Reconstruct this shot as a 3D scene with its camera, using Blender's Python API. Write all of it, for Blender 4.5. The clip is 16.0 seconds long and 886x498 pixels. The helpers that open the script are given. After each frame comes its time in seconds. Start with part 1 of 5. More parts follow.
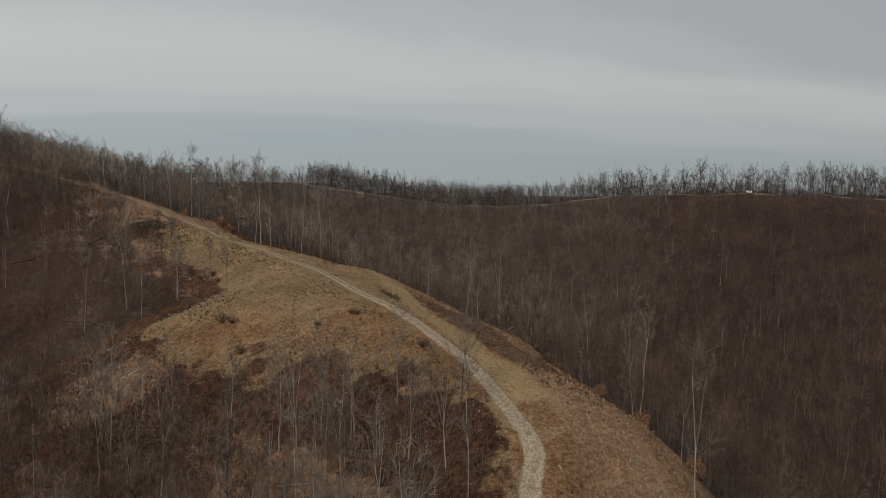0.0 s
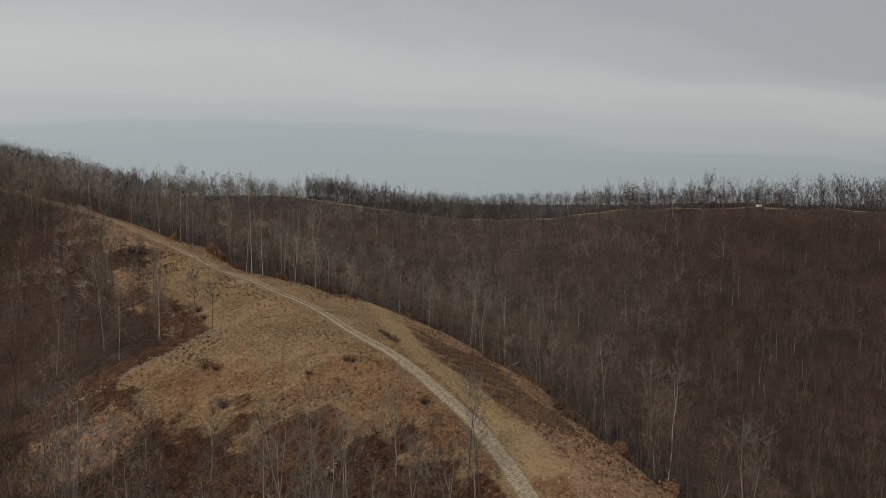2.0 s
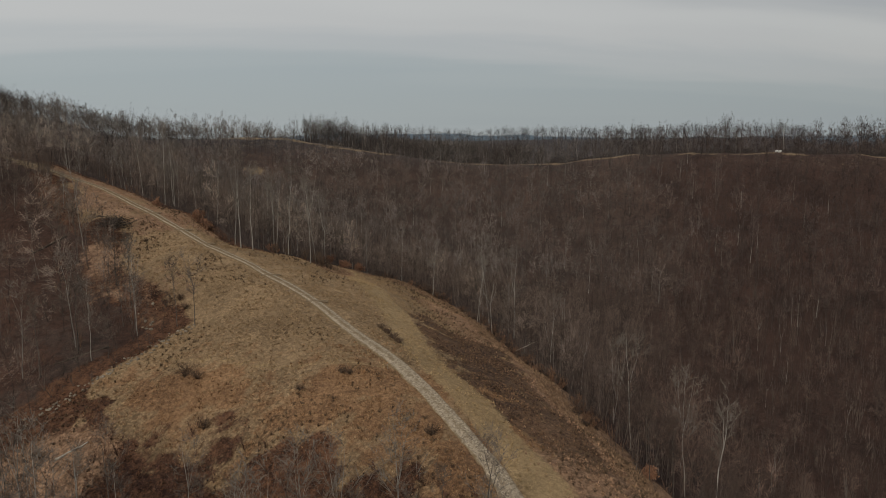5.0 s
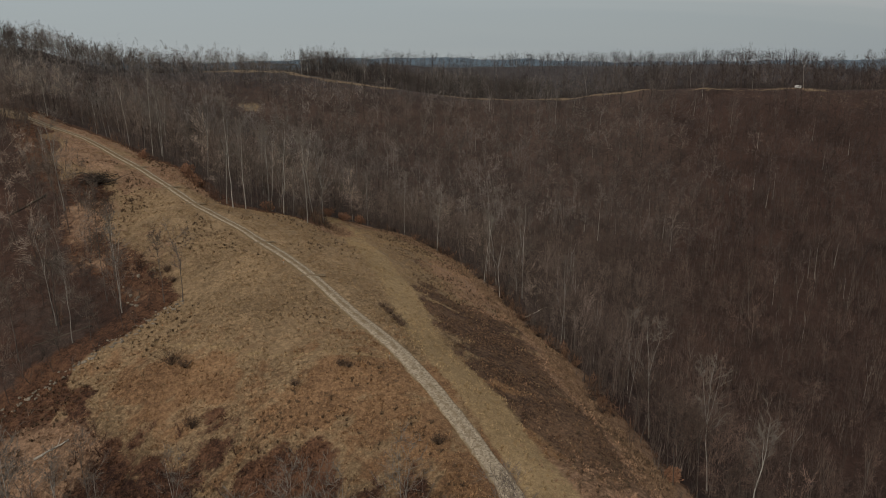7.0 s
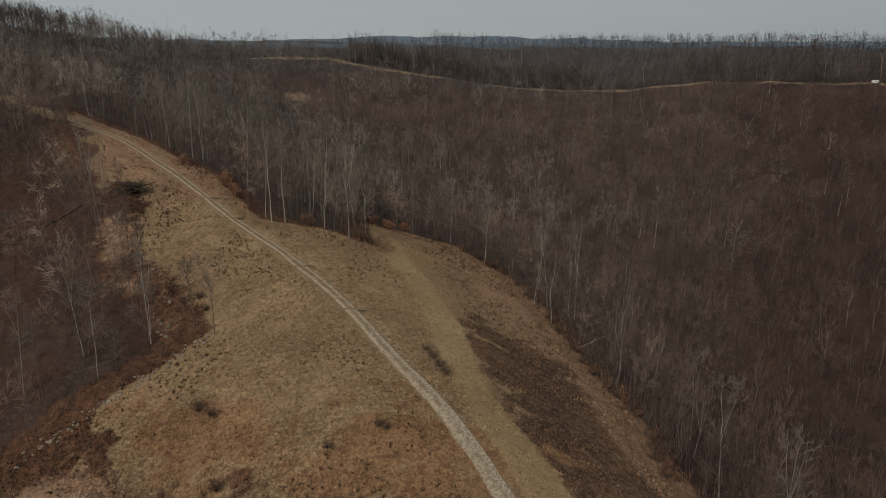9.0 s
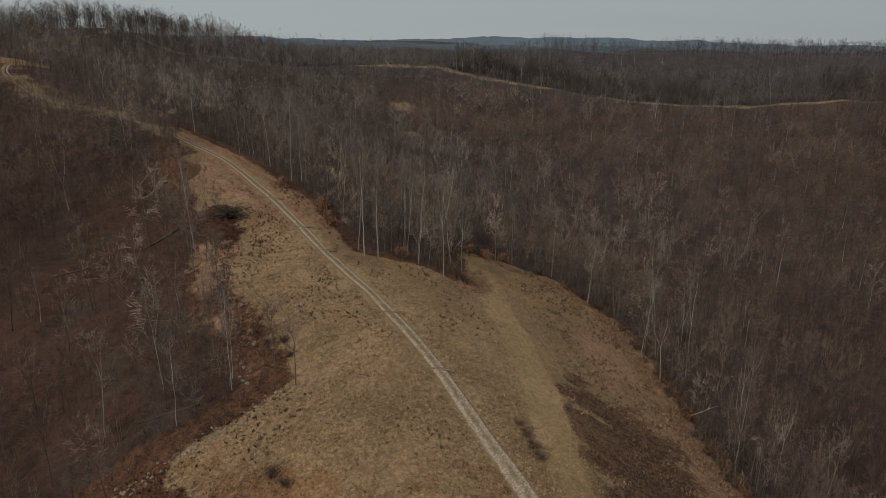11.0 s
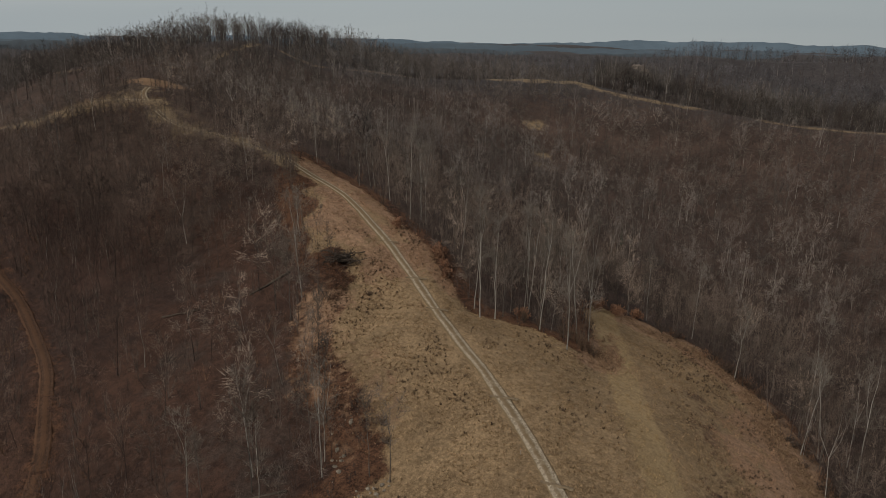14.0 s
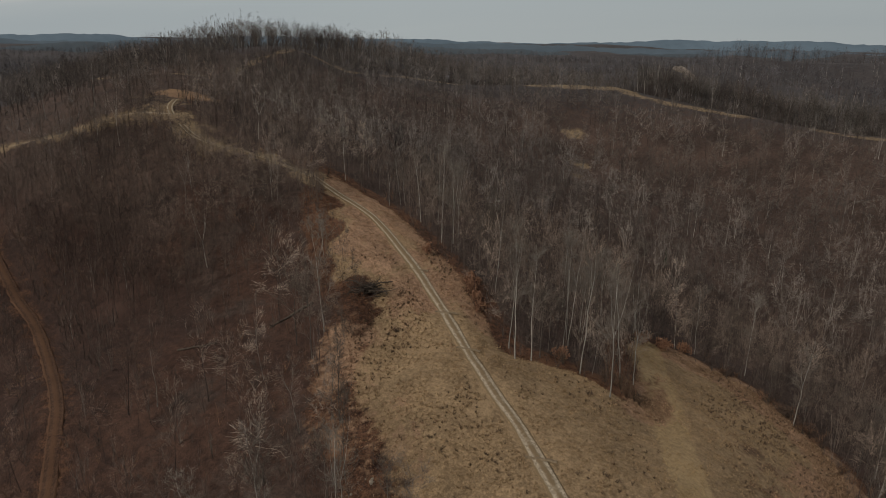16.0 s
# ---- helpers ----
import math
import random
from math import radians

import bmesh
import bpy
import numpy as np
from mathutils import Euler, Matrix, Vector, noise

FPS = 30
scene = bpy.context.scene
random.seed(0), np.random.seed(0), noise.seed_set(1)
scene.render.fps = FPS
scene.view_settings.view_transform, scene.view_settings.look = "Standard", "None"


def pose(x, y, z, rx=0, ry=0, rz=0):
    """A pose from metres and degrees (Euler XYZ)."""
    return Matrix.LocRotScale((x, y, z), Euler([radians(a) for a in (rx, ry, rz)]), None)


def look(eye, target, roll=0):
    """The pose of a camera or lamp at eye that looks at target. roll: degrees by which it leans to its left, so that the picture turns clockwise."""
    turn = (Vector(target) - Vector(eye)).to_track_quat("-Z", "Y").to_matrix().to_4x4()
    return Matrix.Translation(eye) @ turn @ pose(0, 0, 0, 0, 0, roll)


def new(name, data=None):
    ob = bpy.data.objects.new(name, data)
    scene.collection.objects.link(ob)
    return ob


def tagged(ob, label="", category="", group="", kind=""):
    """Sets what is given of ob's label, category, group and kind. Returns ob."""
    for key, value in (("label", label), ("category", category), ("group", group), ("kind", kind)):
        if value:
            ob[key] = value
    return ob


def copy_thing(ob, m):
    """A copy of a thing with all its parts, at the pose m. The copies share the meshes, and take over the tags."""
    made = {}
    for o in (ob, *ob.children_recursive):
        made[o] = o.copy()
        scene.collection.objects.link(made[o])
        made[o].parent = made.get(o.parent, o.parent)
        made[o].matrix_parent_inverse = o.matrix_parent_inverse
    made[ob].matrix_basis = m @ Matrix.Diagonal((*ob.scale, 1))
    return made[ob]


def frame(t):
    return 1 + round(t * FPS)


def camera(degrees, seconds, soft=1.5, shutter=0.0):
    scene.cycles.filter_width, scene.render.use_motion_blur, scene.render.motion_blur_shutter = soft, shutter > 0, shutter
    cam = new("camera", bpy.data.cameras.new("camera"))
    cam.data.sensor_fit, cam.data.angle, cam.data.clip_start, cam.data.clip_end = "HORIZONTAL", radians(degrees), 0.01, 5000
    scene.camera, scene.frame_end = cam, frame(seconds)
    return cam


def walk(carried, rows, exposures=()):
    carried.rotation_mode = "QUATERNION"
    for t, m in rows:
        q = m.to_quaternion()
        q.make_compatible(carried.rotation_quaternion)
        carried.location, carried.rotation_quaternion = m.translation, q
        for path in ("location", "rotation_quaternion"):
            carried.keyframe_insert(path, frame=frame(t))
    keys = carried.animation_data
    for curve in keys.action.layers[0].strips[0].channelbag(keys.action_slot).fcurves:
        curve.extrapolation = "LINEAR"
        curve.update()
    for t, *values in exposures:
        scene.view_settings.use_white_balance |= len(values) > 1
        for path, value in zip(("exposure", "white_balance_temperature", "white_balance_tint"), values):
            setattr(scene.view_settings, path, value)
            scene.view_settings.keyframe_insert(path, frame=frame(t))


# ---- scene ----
cam = camera(63.7, 16.0, soft=0.95)
METRES, EYE, TILT, LEAN, TURN = 100.0, 60.0, 4.9, -0.4, 0.0
ROWS = [
    (0.0, 0.0, 0.0, 0.0, -0.01, -8.9, 0.05),
    (0.5, -0.0012, 0.0311, 0.007, 0.02, -8.76, 0.05),
    (1.0, -0.0022, 0.0612, 0.0175, -0.0, -8.62, 0.12),
    (1.5, -0.0036, 0.0913, 0.0285, -0.02, -8.5, 0.17),
    (2.0, -0.0042, 0.1195, 0.0398, 0.01, -8.42, 0.2),
    (2.5, -0.0053, 0.1492, 0.0516, 0.03, -9.11, 0.2),
    (3.0, -0.007, 0.1777, 0.0634, 0.06, -9.89, 0.24),
    (3.5, -0.0082, 0.2058, 0.0746, 0.12, -10.7, 0.3),
    (4.0, -0.0099, 0.2334, 0.0868, 0.11, -11.61, 0.29),
    (6.5, -0.0177, 0.3759, 0.1459, 0.28, -18.28, 0.35),
    (7.0, -0.02, 0.407, 0.1578, 0.31, -19.89, 0.35),
    (7.5, -0.0217, 0.4388, 0.1704, 0.34, -21.4, 0.37),
    (8.0, -0.0248, 0.4693, 0.1828, 0.67, -21.46, 0.35),
    (8.5, -0.0277, 0.5006, 0.1941, 2.1, -21.5, 0.34),
    (9.0, -0.0305, 0.5323, 0.2051, 4.14, -21.53, 0.38),
    (11.5, -0.0499, 0.6849, 0.2563, 14.8, -21.42, 0.78),
    (12.0, -0.0557, 0.715, 0.2657, 17.05, -21.34, 0.9),
    (12.5, -0.0604, 0.7437, 0.2749, 18.92, -21.28, 1.04),
    (13.0, -0.0676, 0.7722, 0.2821, 20.39, -21.24, 1.13),
    (13.5, -0.0756, 0.7995, 0.2892, 21.85, -21.19, 1.22),
    (14.0, -0.0839, 0.8264, 0.2959, 23.23, -21.13, 1.36),
    (14.5, -0.0924, 0.8532, 0.3024, 24.38, -21.12, 1.48),
    (15.0, -0.1029, 0.8805, 0.3068, 24.96, -21.09, 1.61),
    (15.5, -0.1139, 0.9068, 0.3112, 25.51, -21.08, 1.69),
    (16.0, -0.1247, 0.9317, 0.3159, 26.08, -21.08, 1.78),
]
walk(cam, [(t, pose(0, 0, EYE, TILT, LEAN, TURN) @ pose(METRES * x, METRES * y, METRES * z, 90 + pitch, roll, yaw)) for t, x, y, z, yaw, pitch, roll in ROWS])

# ---- world and sun ----
def value_noise(x, y, seed):
    """Smooth noise in 0..1 on arrays."""
    x, y = np.asarray(x, float), np.asarray(y, float)
    ix, iy = np.floor(x).astype(np.int64), np.floor(y).astype(np.int64)
    fx, fy = x - ix, y - iy
    fx, fy = fx * fx * (3 - 2 * fx), fy * fy * (3 - 2 * fy)

    def corner(a, b):
        h = (a * 374761393 + b * 668265263 + seed * 974634777) & 0x7FFFFFFF
        h = ((h ^ (h >> 13)) * 1274126177) & 0x7FFFFFFF
        return ((h ^ (h >> 16)) & 0xFFFF) / 65535.0
    top = corner(ix, iy) * (1 - fx) + corner(ix + 1, iy) * fx
    low = corner(ix, iy + 1) * (1 - fx) + corner(ix + 1, iy + 1) * fx
    return top * (1 - fy) + low * fy


def nodes_of(tree):
    """Short names for adding nodes and links to a node tree."""
    def add(kind, **values):
        n = tree.nodes.new(kind)
        for key, value in values.items():
            if key in n.inputs:
                n.inputs[key].default_value = value
        return n
    return add, tree.links.new


SUN_HEIGHT, SUN_WAY = 38.0, 205.0     # degrees: elevation, compass way from +y clockwise
world = bpy.data.worlds.new("world")
world.use_nodes = True
scene.world = world
add, link = nodes_of(world.node_tree)
world.node_tree.nodes.clear()
sky = add("ShaderNodeTexSky")
sky.sky_type = "NISHITA"
sky.sun_disc = False
sky.sun_elevation, sky.sun_rotation = radians(SUN_HEIGHT), radians(SUN_WAY)
sky.air_density, sky.dust_density = 1.0, 2.5
clear = add("ShaderNodeVectorMath")
clear.operation = "SCALE"
clear.inputs["Scale"].default_value = 0.07
link(sky.outputs[0], clear.inputs[0])
# thin high cloud: streaks on a flat layer far above
place = add("ShaderNodeTexCoord")
split = add("ShaderNodeSeparateXYZ")
link(place.outputs["Generated"], split.inputs[0])
rise = add("ShaderNodeMath")
rise.operation = "MAXIMUM"
rise.inputs[1].default_value = 0.0
link(split.outputs["Z"], rise.inputs[0])
lift = add("ShaderNodeMath")
lift.inputs[1].default_value = 0.16
link(rise.outputs[0], lift.inputs[0])
flat = []
for axis in "XY":
    d = add("ShaderNodeMath")
    d.operation = "DIVIDE"
    link(split.outputs[axis], d.inputs[0])
    link(lift.outputs[0], d.inputs[1])
    flat.append(d)
layer = add("ShaderNodeCombineXYZ")
link(flat[0].outputs[0], layer.inputs[0])
link(flat[1].outputs[0], layer.inputs[1])
turned = add("ShaderNodeMapping")
turned.inputs["Rotation"].default_value = (0, 0, radians(-14))
turned.inputs["Scale"].default_value = (0.28, 0.7, 1)
link(layer.outputs[0], turned.inputs[0])
streak = add("ShaderNodeTexNoise", Scale=1.0, Detail=5.0, Roughness=0.5, Distortion=0.5)
link(turned.outputs[0], streak.inputs["Vector"])
# broad banks of cloud lie across the view, slanting a little
bank = add("ShaderNodeVectorMath")
bank.operation = "DOT_PRODUCT"
bank.inputs[1].default_value = (-0.17, 0.98, 0)
link(layer.outputs[0], bank.inputs[0])
wander = add("ShaderNodeMath")
wander.operation = "MULTIPLY_ADD"
wander.inputs[1].default_value = 2.2
link(streak.outputs[0], wander.inputs[0])
link(bank.outputs["Value"], wander.inputs[2])
along = add("ShaderNodeMapRange")
along.inputs["From Min"].default_value, along.inputs["From Max"].default_value = 3.1, 7.6
link(wander.outputs[0], along.inputs[0])
cloud = add("ShaderNodeValToRGB")
bands = [(0.0, (0.42, 0.43, 0.435)), (0.07, (0.47, 0.475, 0.47)), (0.15, (0.54, 0.54, 0.525)), (0.23, (0.51, 0.51, 0.50)), (0.31, (0.44, 0.455, 0.458)), (0.40, (0.372, 0.407, 0.418)), (0.52, (0.352, 0.391, 0.406)), (1.0, (0.385, 0.418, 0.422))]
while len(cloud.color_ramp.elements) < len(bands):
    cloud.color_ramp.elements.new(0.5)
for e, (at, c) in zip(cloud.color_ramp.elements, bands):
    e.position, e.color = at, (*c, 1)
cloud.color_ramp.interpolation = "EASE"
link(along.outputs[0], cloud.inputs[0])
veil = add("ShaderNodeMixRGB")
veil.inputs[0].default_value = 0.86
link(clear.outputs[0], veil.inputs[1])
link(cloud.outputs[0], veil.inputs[2])
# sky dimmed towards the east, fitted to the darker right side of the view
thin = add("ShaderNodeMapRange")
thin.inputs["From Min"].default_value, thin.inputs["From Max"].default_value = -0.5, 0.6
thin.inputs["To Min"].default_value, thin.inputs["To Max"].default_value = 1.07, 0.9
link(split.outputs["X"], thin.inputs[0])
back = add("ShaderNodeBackground", Strength=1.0)
link(thin.outputs[0], back.inputs[1])
link(veil.outputs[0], back.inputs[0])
sky_out = add("ShaderNodeOutputWorld")
link(back.outputs[0], sky_out.inputs[0])

sun_data = bpy.data.lights.new("sun", "SUN")
sun_data.energy, sun_data.angle, sun_data.color = 2.0, radians(12), (1.0, 0.93, 0.82)
sun = new("sun", sun_data)
sun.matrix_world = look((math.sin(radians(SUN_WAY)) * 100, math.cos(radians(SUN_WAY)) * 100, math.tan(radians(SUN_HEIGHT)) * 100), (0, 0, 0))


# ---- materials ----
def material(name, rough=0.9):
    m = bpy.data.materials.new(name)
    m.use_nodes = True
    shader = m.node_tree.nodes["Principled BSDF"]
    shader.inputs["Roughness"].default_value = rough
    shader.inputs["Specular IOR Level"].default_value = 0.15
    a, l = nodes_of(m.node_tree)
    return m, a, l, shader


def plain(name, low, high, scale, rough=0.9, bump=0.3, detail=6.0, random_share=0.0):
    """A surface that wanders between two colours at a fine and a coarse scale."""
    m, a, l, shader = material(name, rough)
    where = a("ShaderNodeTexCoord")
    fine = a("ShaderNodeTexNoise", Scale=scale, Detail=detail, Roughness=0.65)
    coarse = a("ShaderNodeTexNoise", Scale=scale * 0.13, Detail=3.0)
    l(where.outputs["Object"], fine.inputs["Vector"])
    l(where.outputs["Object"], coarse.inputs["Vector"])
    both = a("ShaderNodeMath")
    both.operation = "MULTIPLY_ADD"
    both.inputs[1].default_value = 0.55
    l(coarse.outputs[0], both.inputs[0])
    half = a("ShaderNodeMath")
    half.operation = "MULTIPLY"
    half.inputs[1].default_value = 0.45
    l(fine.outputs[0], half.inputs[0])
    l(half.outputs[0], both.inputs[2])
    ramp = a("ShaderNodeValToRGB")
    ramp.color_ramp.elements[0].position, ramp.color_ramp.elements[0].color = 0.36, (*low, 1)
    ramp.color_ramp.elements[1].position, ramp.color_ramp.elements[1].color = 0.64, (*high, 1)
    l(both.outputs[0], ramp.inputs[0])
    colour = ramp.outputs[0]
    if random_share:
        info = a("ShaderNodeObjectInfo")
        shift = a("ShaderNodeMapRange")
        shift.inputs["To Min"].default_value, shift.inputs["To Max"].default_value = 1 - random_share, 1 + random_share
        l(info.outputs["Random"], shift.inputs[0])
        hsv = a("ShaderNodeHueSaturation")
        l(shift.outputs[0], hsv.inputs["Value"])
        l(colour, hsv.inputs["Color"])
        colour = hsv.outputs[0]
    l(colour, shader.inputs["Base Color"])
    if bump:
        b = a("ShaderNodeBump", Strength=bump, Distance=0.05)
        l(fine.outputs[0], b.inputs["Height"])
        l(b.outputs[0], shader.inputs["Normal"])
    return m


def tinted(name, rough=0.9, spread=0.35, scale=3.0):
    """The surface's own tint, stored on the mesh, broken up by noise."""
    m, a, l, shader = material(name, rough)
    tint = a("ShaderNodeAttribute")
    tint.attribute_name = "tint"
    where = a("ShaderNodeTexCoord")
    fine = a("ShaderNodeTexNoise", Scale=scale, Detail=3.0)
    l(where.outputs["Object"], fine.inputs["Vector"])
    shift = a("ShaderNodeMapRange")
    shift.inputs["From Min"].default_value, shift.inputs["From Max"].default_value = 0.3, 0.7
    shift.inputs["To Min"].default_value, shift.inputs["To Max"].default_value = 1 - spread, 1 + spread
    l(fine.outputs[0], shift.inputs[0])
    hsv = a("ShaderNodeHueSaturation")
    l(shift.outputs[0], hsv.inputs["Value"])
    l(tint.outputs["Color"], hsv.inputs["Color"])
    l(hsv.outputs[0], shader.inputs["Base Color"])
    return m


def ground_material():
    """Each kind of cover has its own share on the mesh; noise frays their borders."""
    m, a, l, shader = material("ground_cover", 0.95)
    where = a("ShaderNodeTexCoord")

    def cover(low, high, scale, seed):
        fine = a("ShaderNodeTexNoise", Scale=scale, Detail=6.0, Roughness=0.7)
        coarse = a("ShaderNodeTexNoise", Scale=scale * 0.07, Detail=3.0, Roughness=0.6)
        off = a("ShaderNodeMapping")
        off.inputs["Location"].default_value = (seed, seed * 2, 0)
        l(where.outputs["Object"], off.inputs[0])
        l(off.outputs[0], fine.inputs["Vector"])
        l(off.outputs[0], coarse.inputs["Vector"])
        specks = a("ShaderNodeTexNoise", Scale=scale * 4.5, Detail=4.0, Roughness=0.75)
        l(off.outputs[0], specks.inputs["Vector"])
        small = a("ShaderNodeMixRGB")
        small.inputs[0].default_value = 0.5
        l(fine.outputs[0], small.inputs[1])
        l(specks.outputs[0], small.inputs[2])
        blend = a("ShaderNodeMixRGB")
        blend.inputs[0].default_value = 0.24
        l(small.outputs[0], blend.inputs[1])
        l(coarse.outputs[0], blend.inputs[2])
        ramp = a("ShaderNodeValToRGB")
        ramp.color_ramp.elements[0].position, ramp.color_ramp.elements[0].color = 0.435, (*low, 1)
        ramp.color_ramp.elements[1].position, ramp.color_ramp.elements[1].color = 0.565, (*high, 1)
        l(blend.outputs[0], ramp.inputs[0])
        return ramp.outputs[0]

    fray = a("ShaderNodeTexNoise", Scale=0.45, Detail=5.0, Roughness=0.7)
    l(where.outputs["Object"], fray.inputs["Vector"])
    colour = cover(LITTER[0], LITTER[1], 0.9, 3.0)
    # the oak share is plain litter dimmed for lens falloff
    for key, (low, high), scale in (("oak", DIM_LITTER, 0.9), ("leaf", LEAF, 0.8), ("far", FAR_WOODS, 0.15), ("scrub", SCRUB, 0.8), ("fallow", FALLOW, 0.9), ("field", FIELD_GRASS, 1.1), ("tawny", TAWNY, 1.1), ("brown", BROWN, 0.7), ("russet", RUSSET_LITTER, 0.9), ("strip", STRIP, 1.3), ("soil", SOIL, 0.9)):
        share = a("ShaderNodeAttribute")
        share.attribute_name = key
        moved = a("ShaderNodeMath")
        moved.operation = "MULTIPLY_ADD"
        moved.inputs[1].default_value, moved.inputs[2].default_value = 0.9, -0.45
        l(fray.outputs[0], moved.inputs[0])
        summed = a("ShaderNodeMath")
        l(moved.outputs[0], summed.inputs[0])
        l(share.outputs["Fac"], summed.inputs[1])
        edge = a("ShaderNodeMapRange")
        edge.interpolation_type = "SMOOTHSTEP"
        edge.inputs["From Min"].default_value, edge.inputs["From Max"].default_value = 0.38, 0.62
        l(summed.outputs[0], edge.inputs[0])
        mixed = a("ShaderNodeMixRGB")
        l(edge.outputs[0], mixed.inputs[0])
        l(colour, mixed.inputs[1])
        l(cover(low, high, scale, scale * 7), mixed.inputs[2])
        colour = mixed.outputs[0]
    # tussocks: pale heads; shade and dead grass between them put into the colour
    clumps = a("ShaderNodeTexVoronoi", Scale=2.3, Randomness=1.0)
    bend = a("ShaderNodeTexNoise", Scale=2.6, Detail=4.0)
    l(where.outputs["Object"], bend.inputs["Vector"])
    swayed = a("ShaderNodeMixRGB")
    swayed.blend_type = "ADD"
    swayed.inputs[0].default_value = 0.9
    l(where.outputs["Object"], swayed.inputs[1])
    l(bend.outputs["Color"], swayed.inputs[2])
    l(swayed.outputs[0], clumps.inputs["Vector"])
    gap_shade = a("ShaderNodeMapRange")
    gap_shade.inputs["From Min"].default_value, gap_shade.inputs["From Max"].default_value = 0.25, 0.72
    gap_shade.inputs["To Min"].default_value, gap_shade.inputs["To Max"].default_value = 1.26, 0.56
    l(clumps.outputs["Distance"], gap_shade.inputs[0])
    head = a("ShaderNodeHueSaturation")
    l(gap_shade.outputs[0], head.inputs["Value"])
    l(colour, head.inputs["Color"])
    meadow = a("ShaderNodeAttribute")
    meadow.attribute_name = "tussock"
    grassy = a("ShaderNodeMixRGB")
    l(meadow.outputs["Fac"], grassy.inputs[0])
    l(colour, grassy.inputs[1])
    l(head.outputs[0], grassy.inputs[2])
    colour = grassy.outputs[0]
    l(colour, shader.inputs["Base Color"])
    grain = a("ShaderNodeTexNoise", Scale=3.0, Detail=6.0, Roughness=0.75)
    l(where.outputs["Object"], grain.inputs["Vector"])
    b = a("ShaderNodeBump", Strength=0.8, Distance=0.35)
    l(grain.outputs[0], b.inputs["Height"])
    l(b.outputs[0], shader.inputs["Normal"])
    return m


LITTER = ((0.036, 0.025, 0.020), (0.092, 0.060, 0.047))
# leaf litter darkened to carry lens falloff at the view's sides
DIM_LITTER = ((0.026, 0.0165, 0.0135), (0.067, 0.038, 0.029))
TAWNY = ((0.136, 0.075, 0.040), (0.296, 0.174, 0.091))
LEAF = ((0.030, 0.0175, 0.0135), (0.080, 0.043, 0.030))
SCRUB = ((0.032, 0.016, 0.0115), (0.145, 0.073, 0.041))
FIELD_GRASS = ((0.165, 0.110, 0.062), (0.332, 0.228, 0.130))
FALLOW = ((0.125, 0.088, 0.054), (0.255, 0.184, 0.112))
BROWN = ((0.052, 0.030, 0.020), (0.185, 0.112, 0.068))
STRIP = ((0.228, 0.156, 0.082), (0.372, 0.262, 0.142))
SOIL = ((0.150, 0.087, 0.049), (0.295, 0.182, 0.104))
# far ground: woods canopy tone, cooled to carry distance haze
FAR_WOODS = ((0.038, 0.033, 0.033), (0.070, 0.060, 0.058))
RUSSET_LITTER = ((0.165, 0.099, 0.061), (0.360, 0.224, 0.140))
GROUND = ground_material()
WOOD_STUFF = tinted("bare_wood", 0.9, 0.25, 1.5)
GRASS_STUFF = tinted("dry_grass", 0.9, 0.3, 2.0)
BARK_PALE = plain("pale_bark", (0.18, 0.162, 0.14), (0.37, 0.345, 0.305), 2.5, 0.85, 0.4, random_share=0.22)
BARK_GREY = plain("grey_bark", (0.055, 0.045, 0.038), (0.14, 0.118, 0.10), 3.0, 0.9, 0.5, random_share=0.3)
TWIG = plain("twigs", (0.088, 0.070, 0.057), (0.168, 0.136, 0.112), 0.8, 0.9, 0.0, random_share=0.3)
# twig colour darkened for trees at the dim sides of the view
DARK_CROWN = plain("dim_twigs", (0.052, 0.037, 0.030), (0.108, 0.078, 0.062), 0.8, 0.9, 0.0, random_share=0.3)
PALE_TWIG = plain("pale_twigs", (0.105, 0.088, 0.073), (0.205, 0.178, 0.150), 0.8, 0.9, 0.0, random_share=0.25)
RUSSET = plain("russet_leaves", (0.14, 0.072, 0.044), (0.31, 0.170, 0.105), 2.0, 0.85, 0.0, random_share=0.2)
DEAD_WOOD = plain("dead_wood", (0.24, 0.205, 0.165), (0.46, 0.42, 0.355), 3.0, 0.85, 0.4, random_share=0.15)
DARK_WOOD = plain("rotting_wood", (0.035, 0.028, 0.023), (0.10, 0.078, 0.06), 3.0, 0.9, 0.5, random_share=0.3)
STONE = plain("sandstone", (0.13, 0.105, 0.078), (0.30, 0.255, 0.20), 4.0, 0.9, 0.5, random_share=0.2)
DARK_TWIG = plain("dark_twigs", (0.068, 0.045, 0.031), (0.155, 0.102, 0.068), 2.0, 0.9, 0.0, random_share=0.25)
NEEDLES = plain("evergreen", (0.02, 0.03, 0.018), (0.055, 0.07, 0.04), 3.0, 0.8, 0.0)


# ---- small mesh tools ----
def mesh_of(name, verts, tris, mat=None, tint=None, smooth=False):
    """A triangle mesh from arrays."""
    verts, tris = np.asarray(verts, np.float32), np.asarray(tris, np.int32)
    me = bpy.data.meshes.new(name)
    me.vertices.add(len(verts))
    me.vertices.foreach_set("co", verts.ravel())
    me.loops.add(3 * len(tris))
    me.loops.foreach_set("vertex_index", tris.ravel())
    me.polygons.add(len(tris))
    me.polygons.foreach_set("loop_start", np.arange(0, 3 * len(tris), 3, dtype=np.int32))
    if tint is not None:
        layer_data = me.attributes.new("tint", "FLOAT_COLOR", "POINT")
        layer_data.data.foreach_set("color", np.c_[tint, np.ones(len(tint))].astype(np.float32).ravel())
    me.update(calc_edges=True)
    if smooth:
        me.polygons.foreach_set("use_smooth", np.ones(len(tris), bool))
    if mat:
        me.materials.append(mat)
    return me


